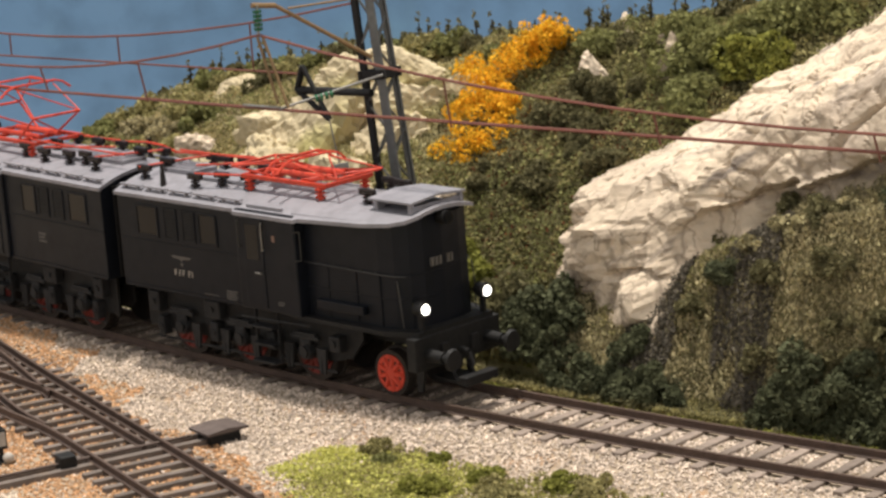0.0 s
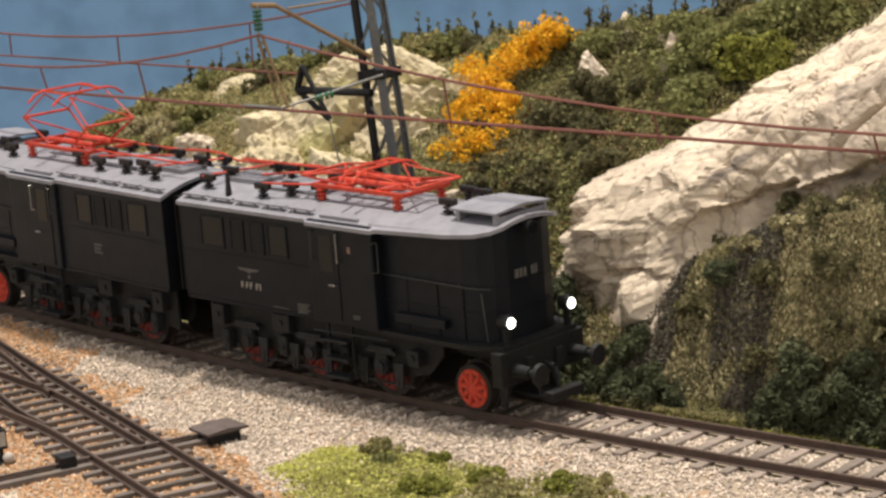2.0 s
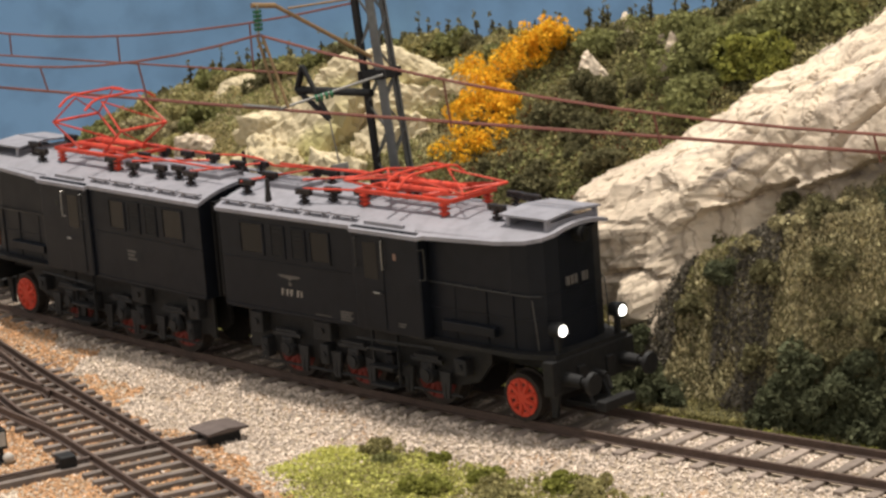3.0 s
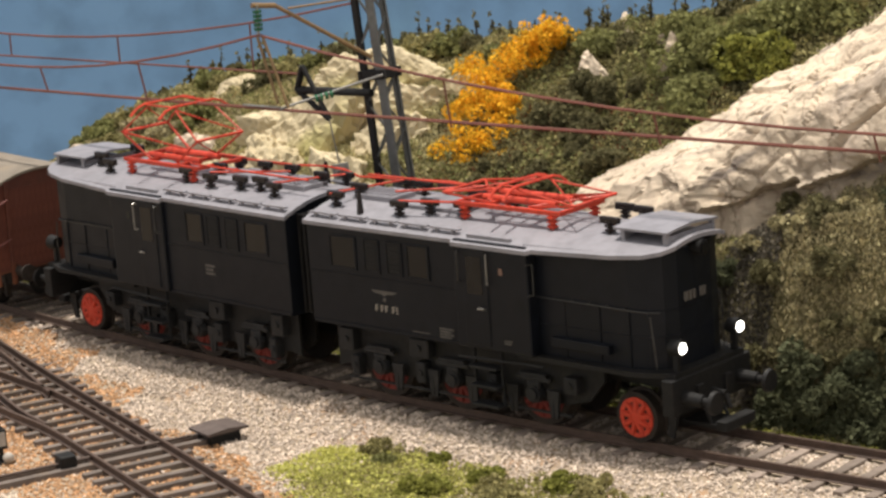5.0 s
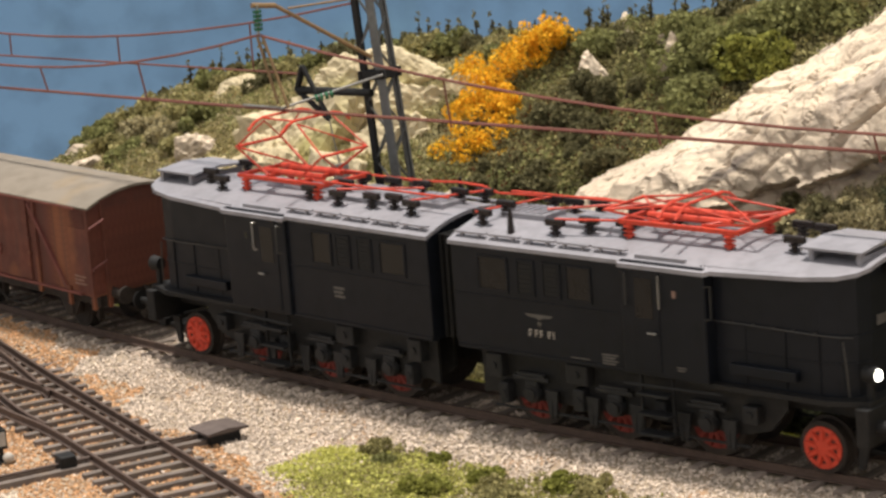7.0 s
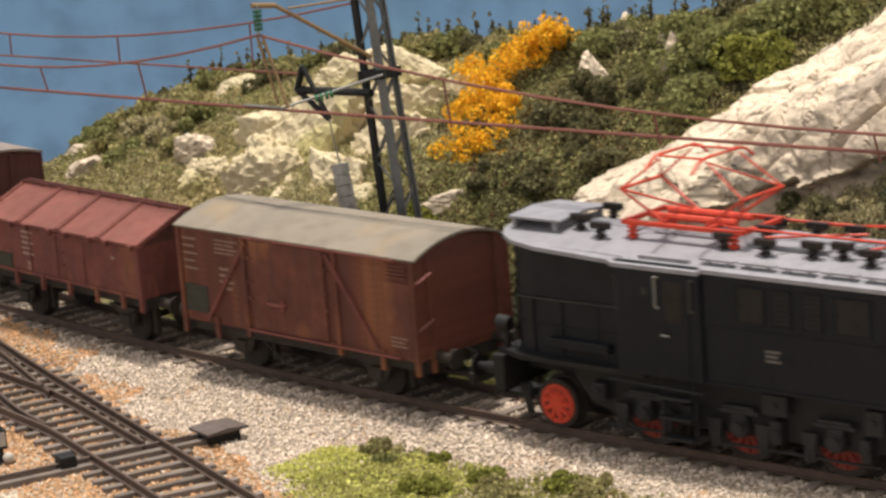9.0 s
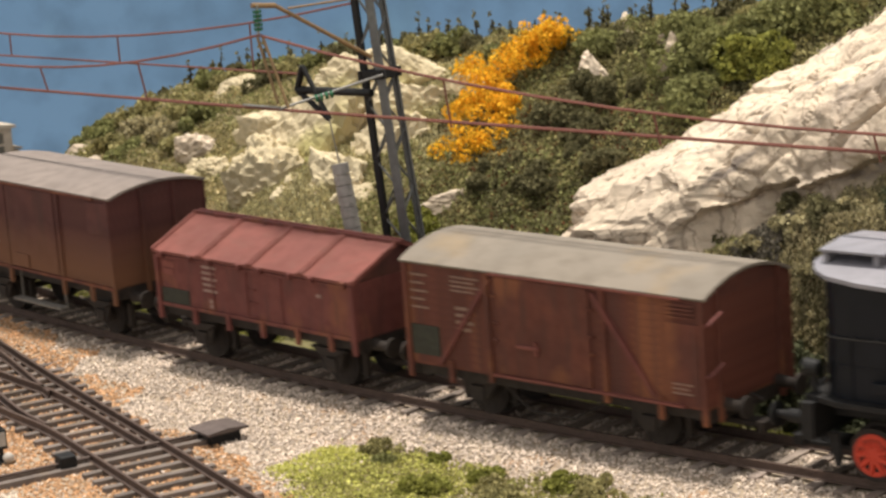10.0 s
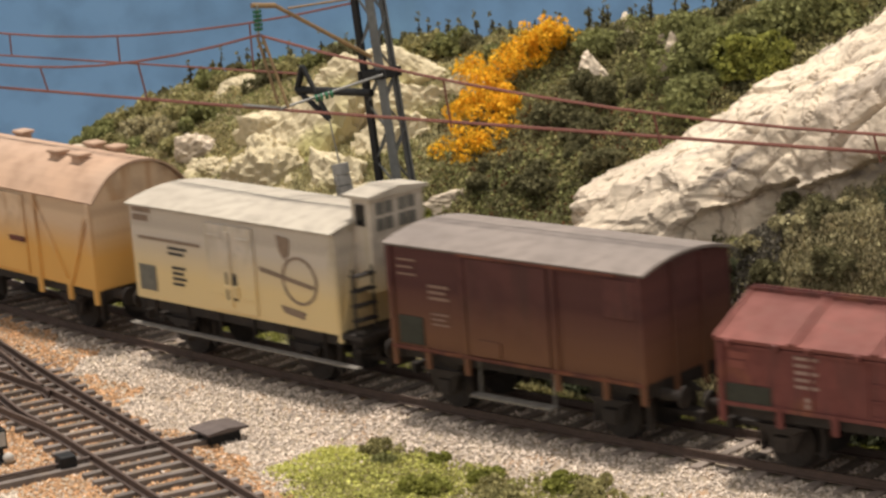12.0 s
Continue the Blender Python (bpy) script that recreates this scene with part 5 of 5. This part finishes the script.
# bushes close behind the track
for s, y, r in ((-309.7, 24, 8), (-301, 23, 9), (-292.2, 23, 9), (-283.5, 23, 8.5), (-295.9, 29, 7), (-318.5, 25, 8), (-327.4, 27, 8)):
    bush(s, y, r, 5.0, r * 1.4, M_DEEP, 2500, "dense dark green bush at the foot of the bank", 0.75, 22, -4.0 if y < 25 else None)
for s, y, r in ((-245.6, 24, 10.5), (-237.6, 24, 11), (-226.7, 24, 11), (-215.8, 24, 11), (-206, 24, 11)):
    bush(s, y, r, 6, r * 1.95, M_DEEP, 4600, "dark green shrub on the steep bank", 0.78, 34, -4.0 if y < 25 else None)
for s, y, r, m in ((-329.6, 28, 10, M_DEEP), (-338.6, 31, 11, M_DARKGREEN), (-322.5, 33, 9, M_DEEP)):
    bush(s, y, r, 7, r * 1.2, m, 1700, "dense dark green bush beside the boulder", 0.85, 18)
for s, y, r in ((-383.8, 47, 7), (-374.8, 44, 6), (-359.1, 40, 7), (-367.3, 45, 6), (-390.9, 52, 6)):
    bush(s, y, r, 5, r, M_LEAF, 900, "yellow-green bush below the mast", 0.85, 12)

M_BRAMBLE = green("grey_bramble", (0.17, 0.15, 0.115), (0.12, 0.105, 0.085))
turf("bramble", "grey tangled bramble below the boulder", M_BRAMBLE, 31320, -299, -255, 22, 42, 0.61, 4.2, 81.0, -0.14, 0.05, 0.6)
turf("verge", "yellow-green grass tuft between the bushes", M_OLIVE, 5481, -281, -257, 16.5, 24, 0.49, 2.0)
turf("verge", "olive grass beside the bushes", M_OLIVE, 9396, -349, -299, 16.5, 27, 0.49, 2.0)
turf("verge", "dark weeds between the bushes", M_DARKGREEN, 7830, -349, -257, 17, 27, 0.53, 2.4)
for i in range(34):
    s, y, r = RNG.uniform(-279.6, -188.8), RNG.uniform(27, 48), RNG.uniform(3.0, 6.0)
    bush(s, y, r * 1.2, r, r * 0.9, (M_BANK, M_DARKGREEN, M_DEEP, M_DARKGREEN)[i % 4], int(150 * r), "low scrub clump on the steep bank", 0.75, 9)

# shrubs on the ridge and the headland
k = 0
for s in np.arange(-623.6, -249.8, 8.5):
    r = RNG.uniform(4.5, 7.5)
    y = RNG.uniform(106, 119)
    m = (M_OLIVE, M_MID, M_MID, M_DARKGREEN)[k % 4]
    k += 1
    bush(float(s), y, r * 1.25, 6, r * 0.9, m, 700, "olive scrub along the ridge", 1.0, 9)
for s, y, r, m in ((-612.2, 96, 8, M_OLIVE), (-606.7, 88, 8, M_MID), (-589.5, 92, 9, M_OLIVE), (-573.1, 84, 8, M_HEATH), (-561, 92, 9, M_OLIVE), (-550.8, 80, 7, M_HEATH), (-580.7, 74, 7, M_OLIVE), (-563.8, 70, 7, M_MID), (-540.9, 88, 8, M_MID), (-597, 72, 7, M_MID), (-534.8, 74, 6, M_OLIVE)):
    bush(s, y, r * 1.2, 7, r * 0.8, m, 900, "olive brown scrub on the headland", 1.0, 11)
for s, y, r in ((-328.7, 100, 13), (-315.1, 103, 14), (-305.6, 97, 12), (-320.5, 88, 9), (-300.5, 106, 14), (-337.5, 108, 10), (-316.7, 84, 6), (-286.8, 108, 13)):
    bush(s, y, r, 9, r * 0.85, M_MID if r != 12 else M_LEAF, 1900, "leafy mid green shrub above the boulder", 0.95, 20)
for s, y, r in ((-364.3, 84, 11), (-350.8, 80, 10), (-361.6, 96, 9), (-348.1, 92, 10), (-369, 70, 9), (-353.3, 66, 10), (-341.1, 72, 9), (-372.9, 66, 7)):
    bush(s, y, r * 1.2, 9, r * 0.5, M_DARKGREEN, 1600, "low dark heath mound", 0.95, 14)

# the flowering bush, in tiers of thin sprays
for s, y, dz, rx, rz, n in ((-402.5, 86, -2, 8, 9, 1100), (-393.3, 82, -3, 9, 10, 1500), (-386.2, 86, -3, 8, 9, 1200), (-395.2, 88, 3, 9, 6, 900), (-400, 92, 4, 7, 6, 600), (-398, 76, -2, 7, 6, 700), (-387.4, 78, -2, 7, 6, 700), (-395.5, 98, 7, 6, 6, 600), (-388.6, 103, 8, 8, 6, 850), (-393.1, 104, 9, 3.5, 4, 240), (-403.4, 76, -2, 5, 5, 320), (-393.4, 74, -1, 5, 4, 260), (-413.7, 97, 5, 4, 6, 280)):
    zz = float(hill(np.array([s]), np.array([y]))[0])
    bush(s, y, rx, 5, rz, M_YELLOW, int(n * 1.5), "golden yellow flowering broom bush on the slope", 0.62, 30, zz + min(dz, 8) - 1.0, "flowering_bush", 1.05, 0.3)

# thin weeds that stand up from the ridge
for s in np.arange(-608.9, -315.4, 6.0):
    s = float(s + RNG.uniform(-2, 2))
    h = RNG.uniform(7, 14)
    bush(s, RNG.uniform(114, 119), 1.3, 1.3, h, M_DARKGREEN, 60, "thin dark weed on the ridge", 0.55, 16, None, "weed")

# the patch of moss before the track
for m, n, s0, s1, y0, y1 in ((M_BRIGHT, 11000, -338, -288, -67, -29), (M_LEAF, 9000, -327, -246, -77, -25), (M_OLIVE, 14000, -322, -246, -77, -27)):
    s, y = RNG.uniform(s0, s1, n), RNG.uniform(y0, y1, n)
    x, w = along(s, y)
    edge = fbm(x, w, np.zeros(n), 3, 0.09, 40.0) * 8
    keep = (y < -30.0 - np.abs(s + 295) * 0.05 + edge + RNG.normal(0, 2.0, n)) & (turnout_side(x, w) > 13 + edge + RNG.normal(0, 2.0, n))
    z = hill(s, y) + 0.5 + RNG.uniform(0, 1, n) * (0.4 + np.clip(edge, 0, 9) * 0.15)
    v, f = flakes(np.stack([x, w, z], -1)[keep], 0.55)
    tagged(link("moss_patch", fast_mesh("moss_patch", v, f), m), "patchy fresh green flock on the ballast", "ground cover", kind="stuff")
for s, y, r, m in ((-324.2, -30, 4.6, M_OLIVE), (-318, -35.1, 3.4, M_MID), (-290.1, -33.2, 5, M_LEAF), (-282.6, -39.4, 5, M_OLIVE), (-270.3, -30.2, 5.2, M_LEAF), (-263.7, -29.2, 5.6, M_OLIVE), (-258.8, -32.3, 5, M_OLIVE), (-295.1, -47.6, 5, M_LEAF), (-275, -45.7, 5, M_OLIVE), (-306.4, -29, 3, M_LEAF)):
    bush(s, y, r * 1.2, r, r * 0.75, m, 620, "low olive tuft in the moss patch", 0.68, 10)


# ---------- rocks ----------
def crag(name, label, s, y, z, size, planes, detail=5, turn=0.0, seed=0.0, rough=0.09, strata=0.05, lean=(0.5, 0.0, 0.86), cracks=0.6, ledge=False, skin=M_ROCK):
    """A boulder bounded by flat breaks, roughened by cracks and layers."""
    bm = bm_new()
    bmesh.ops.create_icosphere(bm, subdivisions=detail, radius=1.0)
    pl = [(Vector(p[:3]).normalized(), p[3]) for p in planes]
    ln = Vector(lean).normalized()
    big = max(size)
    for v in bm.verts:
        n = v.co.normalized()
        r = min([d / max(n.dot(p), 1e-4) for p, d in pl if n.dot(p) > 0.02] + [1.35])
        w = Vector((n.x * size[0], n.y * size[1], n.z * size[2])) * r
        if ledge:
            brow = (13 + 0.42 * w.x if w.x < -12 else 5 + 0.32 * (w.x + 12)) + 2.0 * noise.noise(w * 0.09)
            w.y += 5.0 * min(1, max(0, (brow - w.z) / 1.6)) * min(1, max(0, (w.x + 48) / 14))
        q = w / big * 3.2 + Vector((seed, seed * 0.7, 0))
        rid = 1 - abs(noise.noise(q * 1.1)) * 2
        lay = math.sin((w.dot(ln) / big * 16) + 3 * noise.noise(q * 0.9))
        fine = noise.fractal(q * 3.1, 1.0, 2.1, 4)
        flow = Vector(((q.x * 0.82 + q.z * 0.57) * 0.5, q.y * 0.8, (q.z * 0.82 - q.x * 0.57) * 1.5))
        c1 = noise.noise(flow * 1.3 + Vector((7, 0, 0)))
        c2 = noise.noise(q * 3.7)
        split = -0.055 * math.exp(-(c1 / 0.05) ** 2) - 0.022 * math.exp(-(c2 / 0.07) ** 2)
        step = 0.03 * math.floor(3 * noise.noise(flow * 0.8 + Vector((0, 9, 0))))
        v.co = w * (1 + cracks * (split + step) + rough * (0.6 * rid * rid - 0.3 + 0.55 * fine) + strata * 0.5 * (lay * lay * lay))
    me_o = part(name, bm, skin, m=Matrix.Translation(at(s, y, z)) @ Matrix.Rotation(turn + s * K, 4, "Z"), smooth=False)
    return tagged(me_o, label, "rock")


def rand_planes(n, rnd, flat=0.0):
    out = []
    for i in range(n):
        d = Vector((rnd.gauss(0, 1), rnd.gauss(0, 1), rnd.gauss(0, 1) + flat)).normalized()
        out.append((d.x, d.y, d.z, rnd.uniform(0.62, 0.95)))
    return out


rnd = random.Random(11)
# the great slab that slopes up beside the track
crag("boulder", "huge cream limestone slab rising from the bank", -248, 76, 42.8, (103, 60, 70),
     [(-0.56, -0.16, 0.81, 0.43), (-0.06, -0.92, 0.38, 0.52), (-0.93, -0.36, 0.05, 0.87), (-0.6, -0.75, 0.12, 0.8), (0, 0, -1, 1.0), (1, 0, 0, 1.3), (0, 1, 0, 0.8), (0.3, -0.9, -0.3, 0.66), (-0.3, -0.75, 0.6, 0.53)],
     7, 0.09, 3.0, 0.085, 0.045, (-0.62, -0.3, 0.72), 1.1, True)
for s, y, z, size, t in ((-466.1, 80, 33.4, (25.9, 12, 20), 0.2), (-440.6, 66, 24.4, (20.5, 10, 18), -0.2), (-430.7, 92, 43.1, (15.1, 9, 13), 0.4), (-481, 104, 47.9, (18.4, 9, 8), 0.1), (-451.4, 103, 52.1, (20.5, 8, 8), 0.0), (-542.9, 104, 42.3, (10.8, 5, 6), 0.3), (-470.6, 62, 20.4, (13, 9, 13), 0.6), (-415.8, 96, 50.8, (8.6, 5, 9), 0.2), (-505.8, 66, 22.8, (13, 7, 10), 0.1), (-450.9, 60, 18.6, (18.4, 9, 14), 0.3), (-484.6, 70, 23.9, (13, 8, 11), -0.2), (-424.6, 60, 24.7, (9.7, 6, 9), 0.1), (-486.1, 84, 35, (15.1, 7, 12), 0.5), (-428.6, 76, 33.9, (15.1, 8, 12), 0.1), (-457.6, 92, 44.7, (17.3, 7, 9), 0.2)):
    crag("rock_outcrop", "pale cream rock outcrop in the hillside", s, y, z, size, rand_planes(11, rnd, 0.3), 5, t, rnd.uniform(0, 50), 0.12, 0.06, skin=M_ROCK2)
for s, y, z, size in ((-367.6, 100, 58.9, (8.6, 3.5, 5)), (-335.8, 97, 61.2, (3.5, 2.5, 9)), (-337.4, 108, 69.5, (7.6, 4, 4)), (-379.2, 64, 32.7, (5.4, 3, 4)), (-385.3, 60, 28.9, (8.6, 4, 3.5)), (-591.5, 72, 20.7, (7.6, 5, 5)), (-525.9, 72, 27.3, (7.6, 5, 6)), (-369.2, 117, 67.8, (8.6, 3, 5)), (-290.9, 33, 10.2, (4.3, 3, 4)), (-579.4, 62, 17.3, (8.6, 5, 6))):
    crag("rock", "small pale rock standing out of the scrub", s, y, z, size, rand_planes(9, rnd), 4, rnd.uniform(0, 3), rnd.uniform(0, 50), 0.14, 0.05)


# ---------- overhead line ----------
def cable(name, pts, r, material, parent=None, label="", n=10):
    """A wire through points (s, y, z) on the track's curve, joined by straight lines with soft sag between."""
    bm = tube(bm_new(), [at(*p) / MM for p in pts], r)
    return part(name, bm, material, parent, label)


def sagging(a, b, sag, n=10):
    out = []
    for i in range(n + 1):
        t = i / n
        out.append(tuple(a[j] + (b[j] - a[j]) * t for j in range(2)) + (a[2] + (b[2] - a[2]) * t - 4 * sag * t * (1 - t),))
    return out


line = thing("overhead_line", "copper brown contact wire, catenary and droppers above the track", "overhead wire", Matrix.Identity(4))
cable("contact_wire", [(-790.2, 0, 56.3), (-513.5, 0, 62.2), (-381.4, 0, 65.6), (-204.5, 0, 67.4), (88.4, 0, 66.4)], 0.42, M_WIRE, line)
left = sagging((-389.3, 0, 84.2), (-636.4, 0, 80.7), 13.5, 14)
right = sagging((-389.3, 0, 84.2), (-19.2, 0, 84.4), 13.2, 16)
cable("catenary_wire", left, 0.36, M_WIRE, line)
cable("catenary_wire", right, 0.36, M_WIRE, line)


def on_wire(path, s):
    o = sorted(path)
    return float(np.interp(s, [q[0] for q in o], [q[2] for q in o]))


for s in (-571.3, -490.1, -441.7):
    cable("dropper", [(s, 0, on_wire(left, s)), (s + 3, 0, 62.6 + (s + 513.5) * 0.017)], 0.3, M_WIRE, line)
for s in (-324.8, -262.9, -207.6):
    cable("dropper", [(s, 0, on_wire(right, s)), (s + 1.5, 0, 65.4)], 0.3, M_WIRE, line)
tail = thing("anchored_wire", "rusty brown wires running to the tensioning wheel on the mast", "overhead wire", Matrix.Identity(4))
up = sagging((-388, 31, 87.9), (-702.1, 12, 86.9), 14.6, 14)
cable("catenary_wire", up, 0.34, M_WIRE, tail)
lo = [(-407.5, 30, 68.3), (-547.6, 20, 66.3), (-790.6, 10, 60.8)]
cable("contact_wire", lo, 0.3, M_WIRE, tail)
for s in (-428.4, -487.5, -543.2):
    o = sorted(up)
    yy = float(np.interp(s, [q[0] for q in o], [q[1] for q in o]))
    cable("dropper", [(s, yy, on_wire(up, s)), (s, yy, float(np.interp(s, [-547.6, -407.5], [66.3, 68.3])))], 0.28, M_WIRE, tail)

MAST_S, MAST_Y, LEAN = -373.4, 33.0, -0.108
mast = thing("lattice_mast", "grey steel lattice mast leaning beside the track", "catenary mast", on_track(MAST_S, MAST_Y, -4) @ Matrix.Rotation(LEAN, 4, "Y"))
HT = 112.0


def leg(i, j, z):
    w = 1 - 0.3 * z / HT
    return Vector((4.0 * i * w, 3.2 * j * w, z))


for i in (-1, 1):
    for j in (-1, 1):
        bm = bm_new()
        a, b = leg(i, j, -3), leg(i, j, HT)
        front = j < 0
        for du, dv, wx, wy in ((0, 0, 1.5 if front and i > 0 else 1.1 if front else 0.7, 0.3), (0.4 * -i, 0.45 * -j, 0.25, 0.75)):
            lo4, hi4 = [], []
            for sx, sy in ((-1, -1), (1, -1), (1, 1), (-1, 1)):
                lo4.append(bm.verts.new(a + Vector((du + sx * wx, dv + sy * wy, 0))))
                hi4.append(bm.verts.new(b + Vector((du + sx * wx * 0.9, dv + sy * wy * 0.9, 0))))
            bm.faces.new(lo4), bm.faces.new(hi4)
            for q in range(4):
                bm.faces.new((lo4[q], lo4[(q + 1) % 4], hi4[(q + 1) % 4], hi4[q]))
        bmesh.ops.recalc_face_normals(bm, faces=bm.faces)
        part("leg", bm, M_FRAME if j < 0 and i < 0 else M_MAST, mast, "black painted leg" if j < 0 and i < 0 else "")
for q in range(15):
    z0, z1 = q * 7.4, (q + 1) * 7.4
    s = 1 if q % 2 else -1
    for face in range(4):
        bm = bm_new()
        if face < 2:
            j = -1 if face == 0 else 1
            rod(bm, leg(-s, j, z0), leg(s, j, z1), 0.32, 5)
        else:
            i = -1 if face == 2 else 1
            rod(bm, leg(i, -s, z0), leg(i, s, z1), 0.32, 5)
        part("lattice_bar", bm, M_MAST, mast)
for z in (74, 100):
    bm = bm_new()
    c = leg(1, 1, z)
    for j in (-1, 1):
        box(bm, -c.x - 1.6, c.x + 1.6, j * c.y * 1.15 - 0.5, j * c.y * 1.15 + 0.5, z - 1.3, z + 1.3, 0.2)
    for i in (-1, 1):
        box(bm, i * c.x * 1.2 - 0.5, i * c.x * 1.2 + 0.5, -c.y - 1.2, c.y + 1.2, z - 1.3, z + 1.3, 0.2)
    part("clamp", bm, M_FRAME, mast, "black clamp")
bm = bm_new()
box(bm, -8, 8, -6.5, 6.5, -6, 3.0, 0.5)
part("footing", bm, M_CONC, mast)

arm = thing("cantilever_arm", "rusty tube bracket with green insulator over the track", "bracket", Matrix.Identity(4))


def tubes(name, segs, material, label="", parent=None):
    bm = bm_new()
    for a, b, r in segs:
        rod(bm, at(*a) / MM, at(*b) / MM, r, 8)
    return part(name, bm, material, parent or arm, label)


M_BRASS = mat("tarnished_brass_tube", (0.26, 0.17, 0.08), (0.2, 0.13, 0.07), 0.5, 0.4, scale=200, bump=0.1)
tubes("top_tube", [((-379.7, 29, 74.6), (-387.8, 5, 91), 0.55), ((-387.8, 5, 91), (-389.9, -1, 91.8), 0.7)], M_BRASS)
tubes("tie", [((-377.8, 29, 90.6), (-386.5, 8, 89.9), 0.3)], M_BRASS)
tubes("insulator_rod", [((-389.3, 0, 84.2), (-388.9, 0, 91.8), 0.35)], M_STEEL)
bm = bm_new()
c = at(-389.1, 0, 0) / MM
for i in range(5):
    rod(bm, (c.x, c.y, 85.4 + i * 1.1), (c.x, c.y, 86.1 + i * 1.1), 1.15, 12)
part("insulator", bm, M_GREENINS, arm, "green ribbed insulator")
tubes("hanger", [((-389.8, 0, 83.7), (-384, 0, 67.1), 0.38), ((-388.2, 0.4, 83.7), (-380.6, 0.4, 66.1), 0.38)], M_BRASS)
tubes("steady_arm", [((-376.1, 29, 70.2), (-382.3, -1, 66), 0.34), ((-397.9, 0, 65.8), (-381.3, 0, 66.1), 0.32)], M_STEEL)
bm = bm_new()
for i in range(4):
    a = at(-376.4 + i * -0.7, 11.8 - i * 1.1, 68.1 - i * 0.22) / MM
    b = at(-376.8 + i * -0.7, 11.2 - i * 1.1, 68.0 - i * 0.22) / MM
    rod(bm, a, b, 0.95, 12)
part("insulator", bm, M_GREENINS, arm, "green ribbed insulator")
tens = thing("tension_wheel", "black wheel tensioner with cable and hanging weights", "tensioner", Matrix.Identity(4))
tubes("lever", [((-408.4, 27, 64.5), (-381.3, 29.5, 65.1), 1.1), ((-408.4, 27, 64.5), (-405.4, 27, 71), 0.9), ((-405.4, 27, 71), (-396.2, 27, 57.6), 0.7), ((-408.4, 27, 64.5), (-396.2, 27, 57.6), 0.8)], M_FRAME, parent=tens)
tubes("weight_cable", [((-396.3, 27, 57.6), (-394.8, 28, 45.6), 0.22)], M_STEEL, parent=tens)
bm = bm_new()
top, bot = at(-394.8, 28, 45.6) / MM, at(-390, 28, 19.9) / MM
for i in range(9):
    bm = bm_new()
    rod(bm, top.lerp(bot, i / 9 + 0.004), top.lerp(bot, (i + 1) / 9 - 0.004), 2.3, 18)
    part("weight_disc", bm, M_CONC, tens, "pale concrete weight disc")
part("weight_rod", rod(bm_new(), top, bot, 0.5, 8), M_STEEL, tens)


# ---------- by the turnout ----------
DIR = math.atan2(d0.y, d0.x)
cover = thing("point_motor_cover", "dusty brown lidded box beside the turnout", "box", Matrix.Translation(Vector((-371.8, -3.5, -6.8)) * MM) @ Matrix.Rotation(DIR + 0.12, 4, "Z"))
bm = bm_new()
box(bm, -3.2, 3.2, -4.2, 4.2, -0.8, 3.4, 0.2)
part("box", bm, M_FRAME, cover)
bm = bm_new()
prism(bm, [(-5.6, 3.4), (5.6, 3.4), (5.6, 4.0), (0, 4.5), (-5.6, 4.0)], -4.8, 4.8, "x")
part("lid", bm, M_BOX, cover)
rods = thing("point_rodding", "dark timbers carrying the turnout's throw bar", "rodding", Matrix.Translation(Vector((-386.1, -26.3, -5.0)) * MM) @ Matrix.Rotation(DIR, 4, "Z"))
for x in (-2.6, 2.2):
    bm = bm_new()
    box(bm, x - 1.0, x + 1.0, -30, 24, -1.6, 0.2, 0.2)
    part("timber", bm, M_SLEEPER2, rods)
bm = bm_new()
rod(bm, (0, -30, 1.0), (0, 20, 1.0), 0.4, 6)
part("throw_bar", bm, M_RAIL, rods)
bm = bm_new()
box(bm, -2.4, 2.4, -13.5, -9.5, -0.6, 3.0, 0.3)
part("crank", bm, M_FRAME, rods)
lant = thing("point_lantern", "small black and white point indicator with white ball weight", "lantern", Matrix.Translation(Vector((-412.9, -35.4, -6.6)) * MM) @ Matrix.Rotation(DIR, 4, "Z"))
bm = bm_new()
box(bm, -1.4, 1.4, -1.4, 1.4, 3.6, 8.4, 0.2)
rod(bm, (0, 0, 0), (0, 0, 4), 0.6, 8)
rod(bm, (0, 0, 8.4), (0, 0, 9.4), 1.0, 10, 0.5)
box(bm, -2.6, 2.6, -2.6, 2.6, -0.4, 0.8, 0.2)
part("housing", bm, M_FRAME, lant)
bm = bm_new()
box(bm, 1.35, 1.6, -1.0, 1.0, 4.4, 7.8)
box(bm, -1.0, 1.0, -1.6, -1.35, 4.4, 7.8)
part("pane", bm, M_WHITE, lant)
bm = bm_new()
bmesh.ops.create_uvsphere(bm, u_segments=16, v_segments=10, radius=1.35, matrix=Matrix.Translation((3.6, 0.6, 2.0)))
part("ball_weight", bm, M_WHITE, lant, smooth=True)
bm = bm_new()
rod(bm, (0, 0, 1.6), (3.6, 0.6, 2.0), 0.35, 6)
part("lever", bm, M_FRAME, lant)


# ---------- what moves ----------
def motions():
    for vehicle, back in VEHICLES:
        walk(vehicle, [(k * 0.2, on_track(run(k * 0.2) + back)) for k in range(61)])
    for ws, base, r in WHEELS:
        rows = []
        for k in range(181):
            t = k / 15
            rows.append((t, base @ Matrix.Rotation((run(t) - run(0)) / r, 4, "Y")))
        walk(ws, rows)


motions()
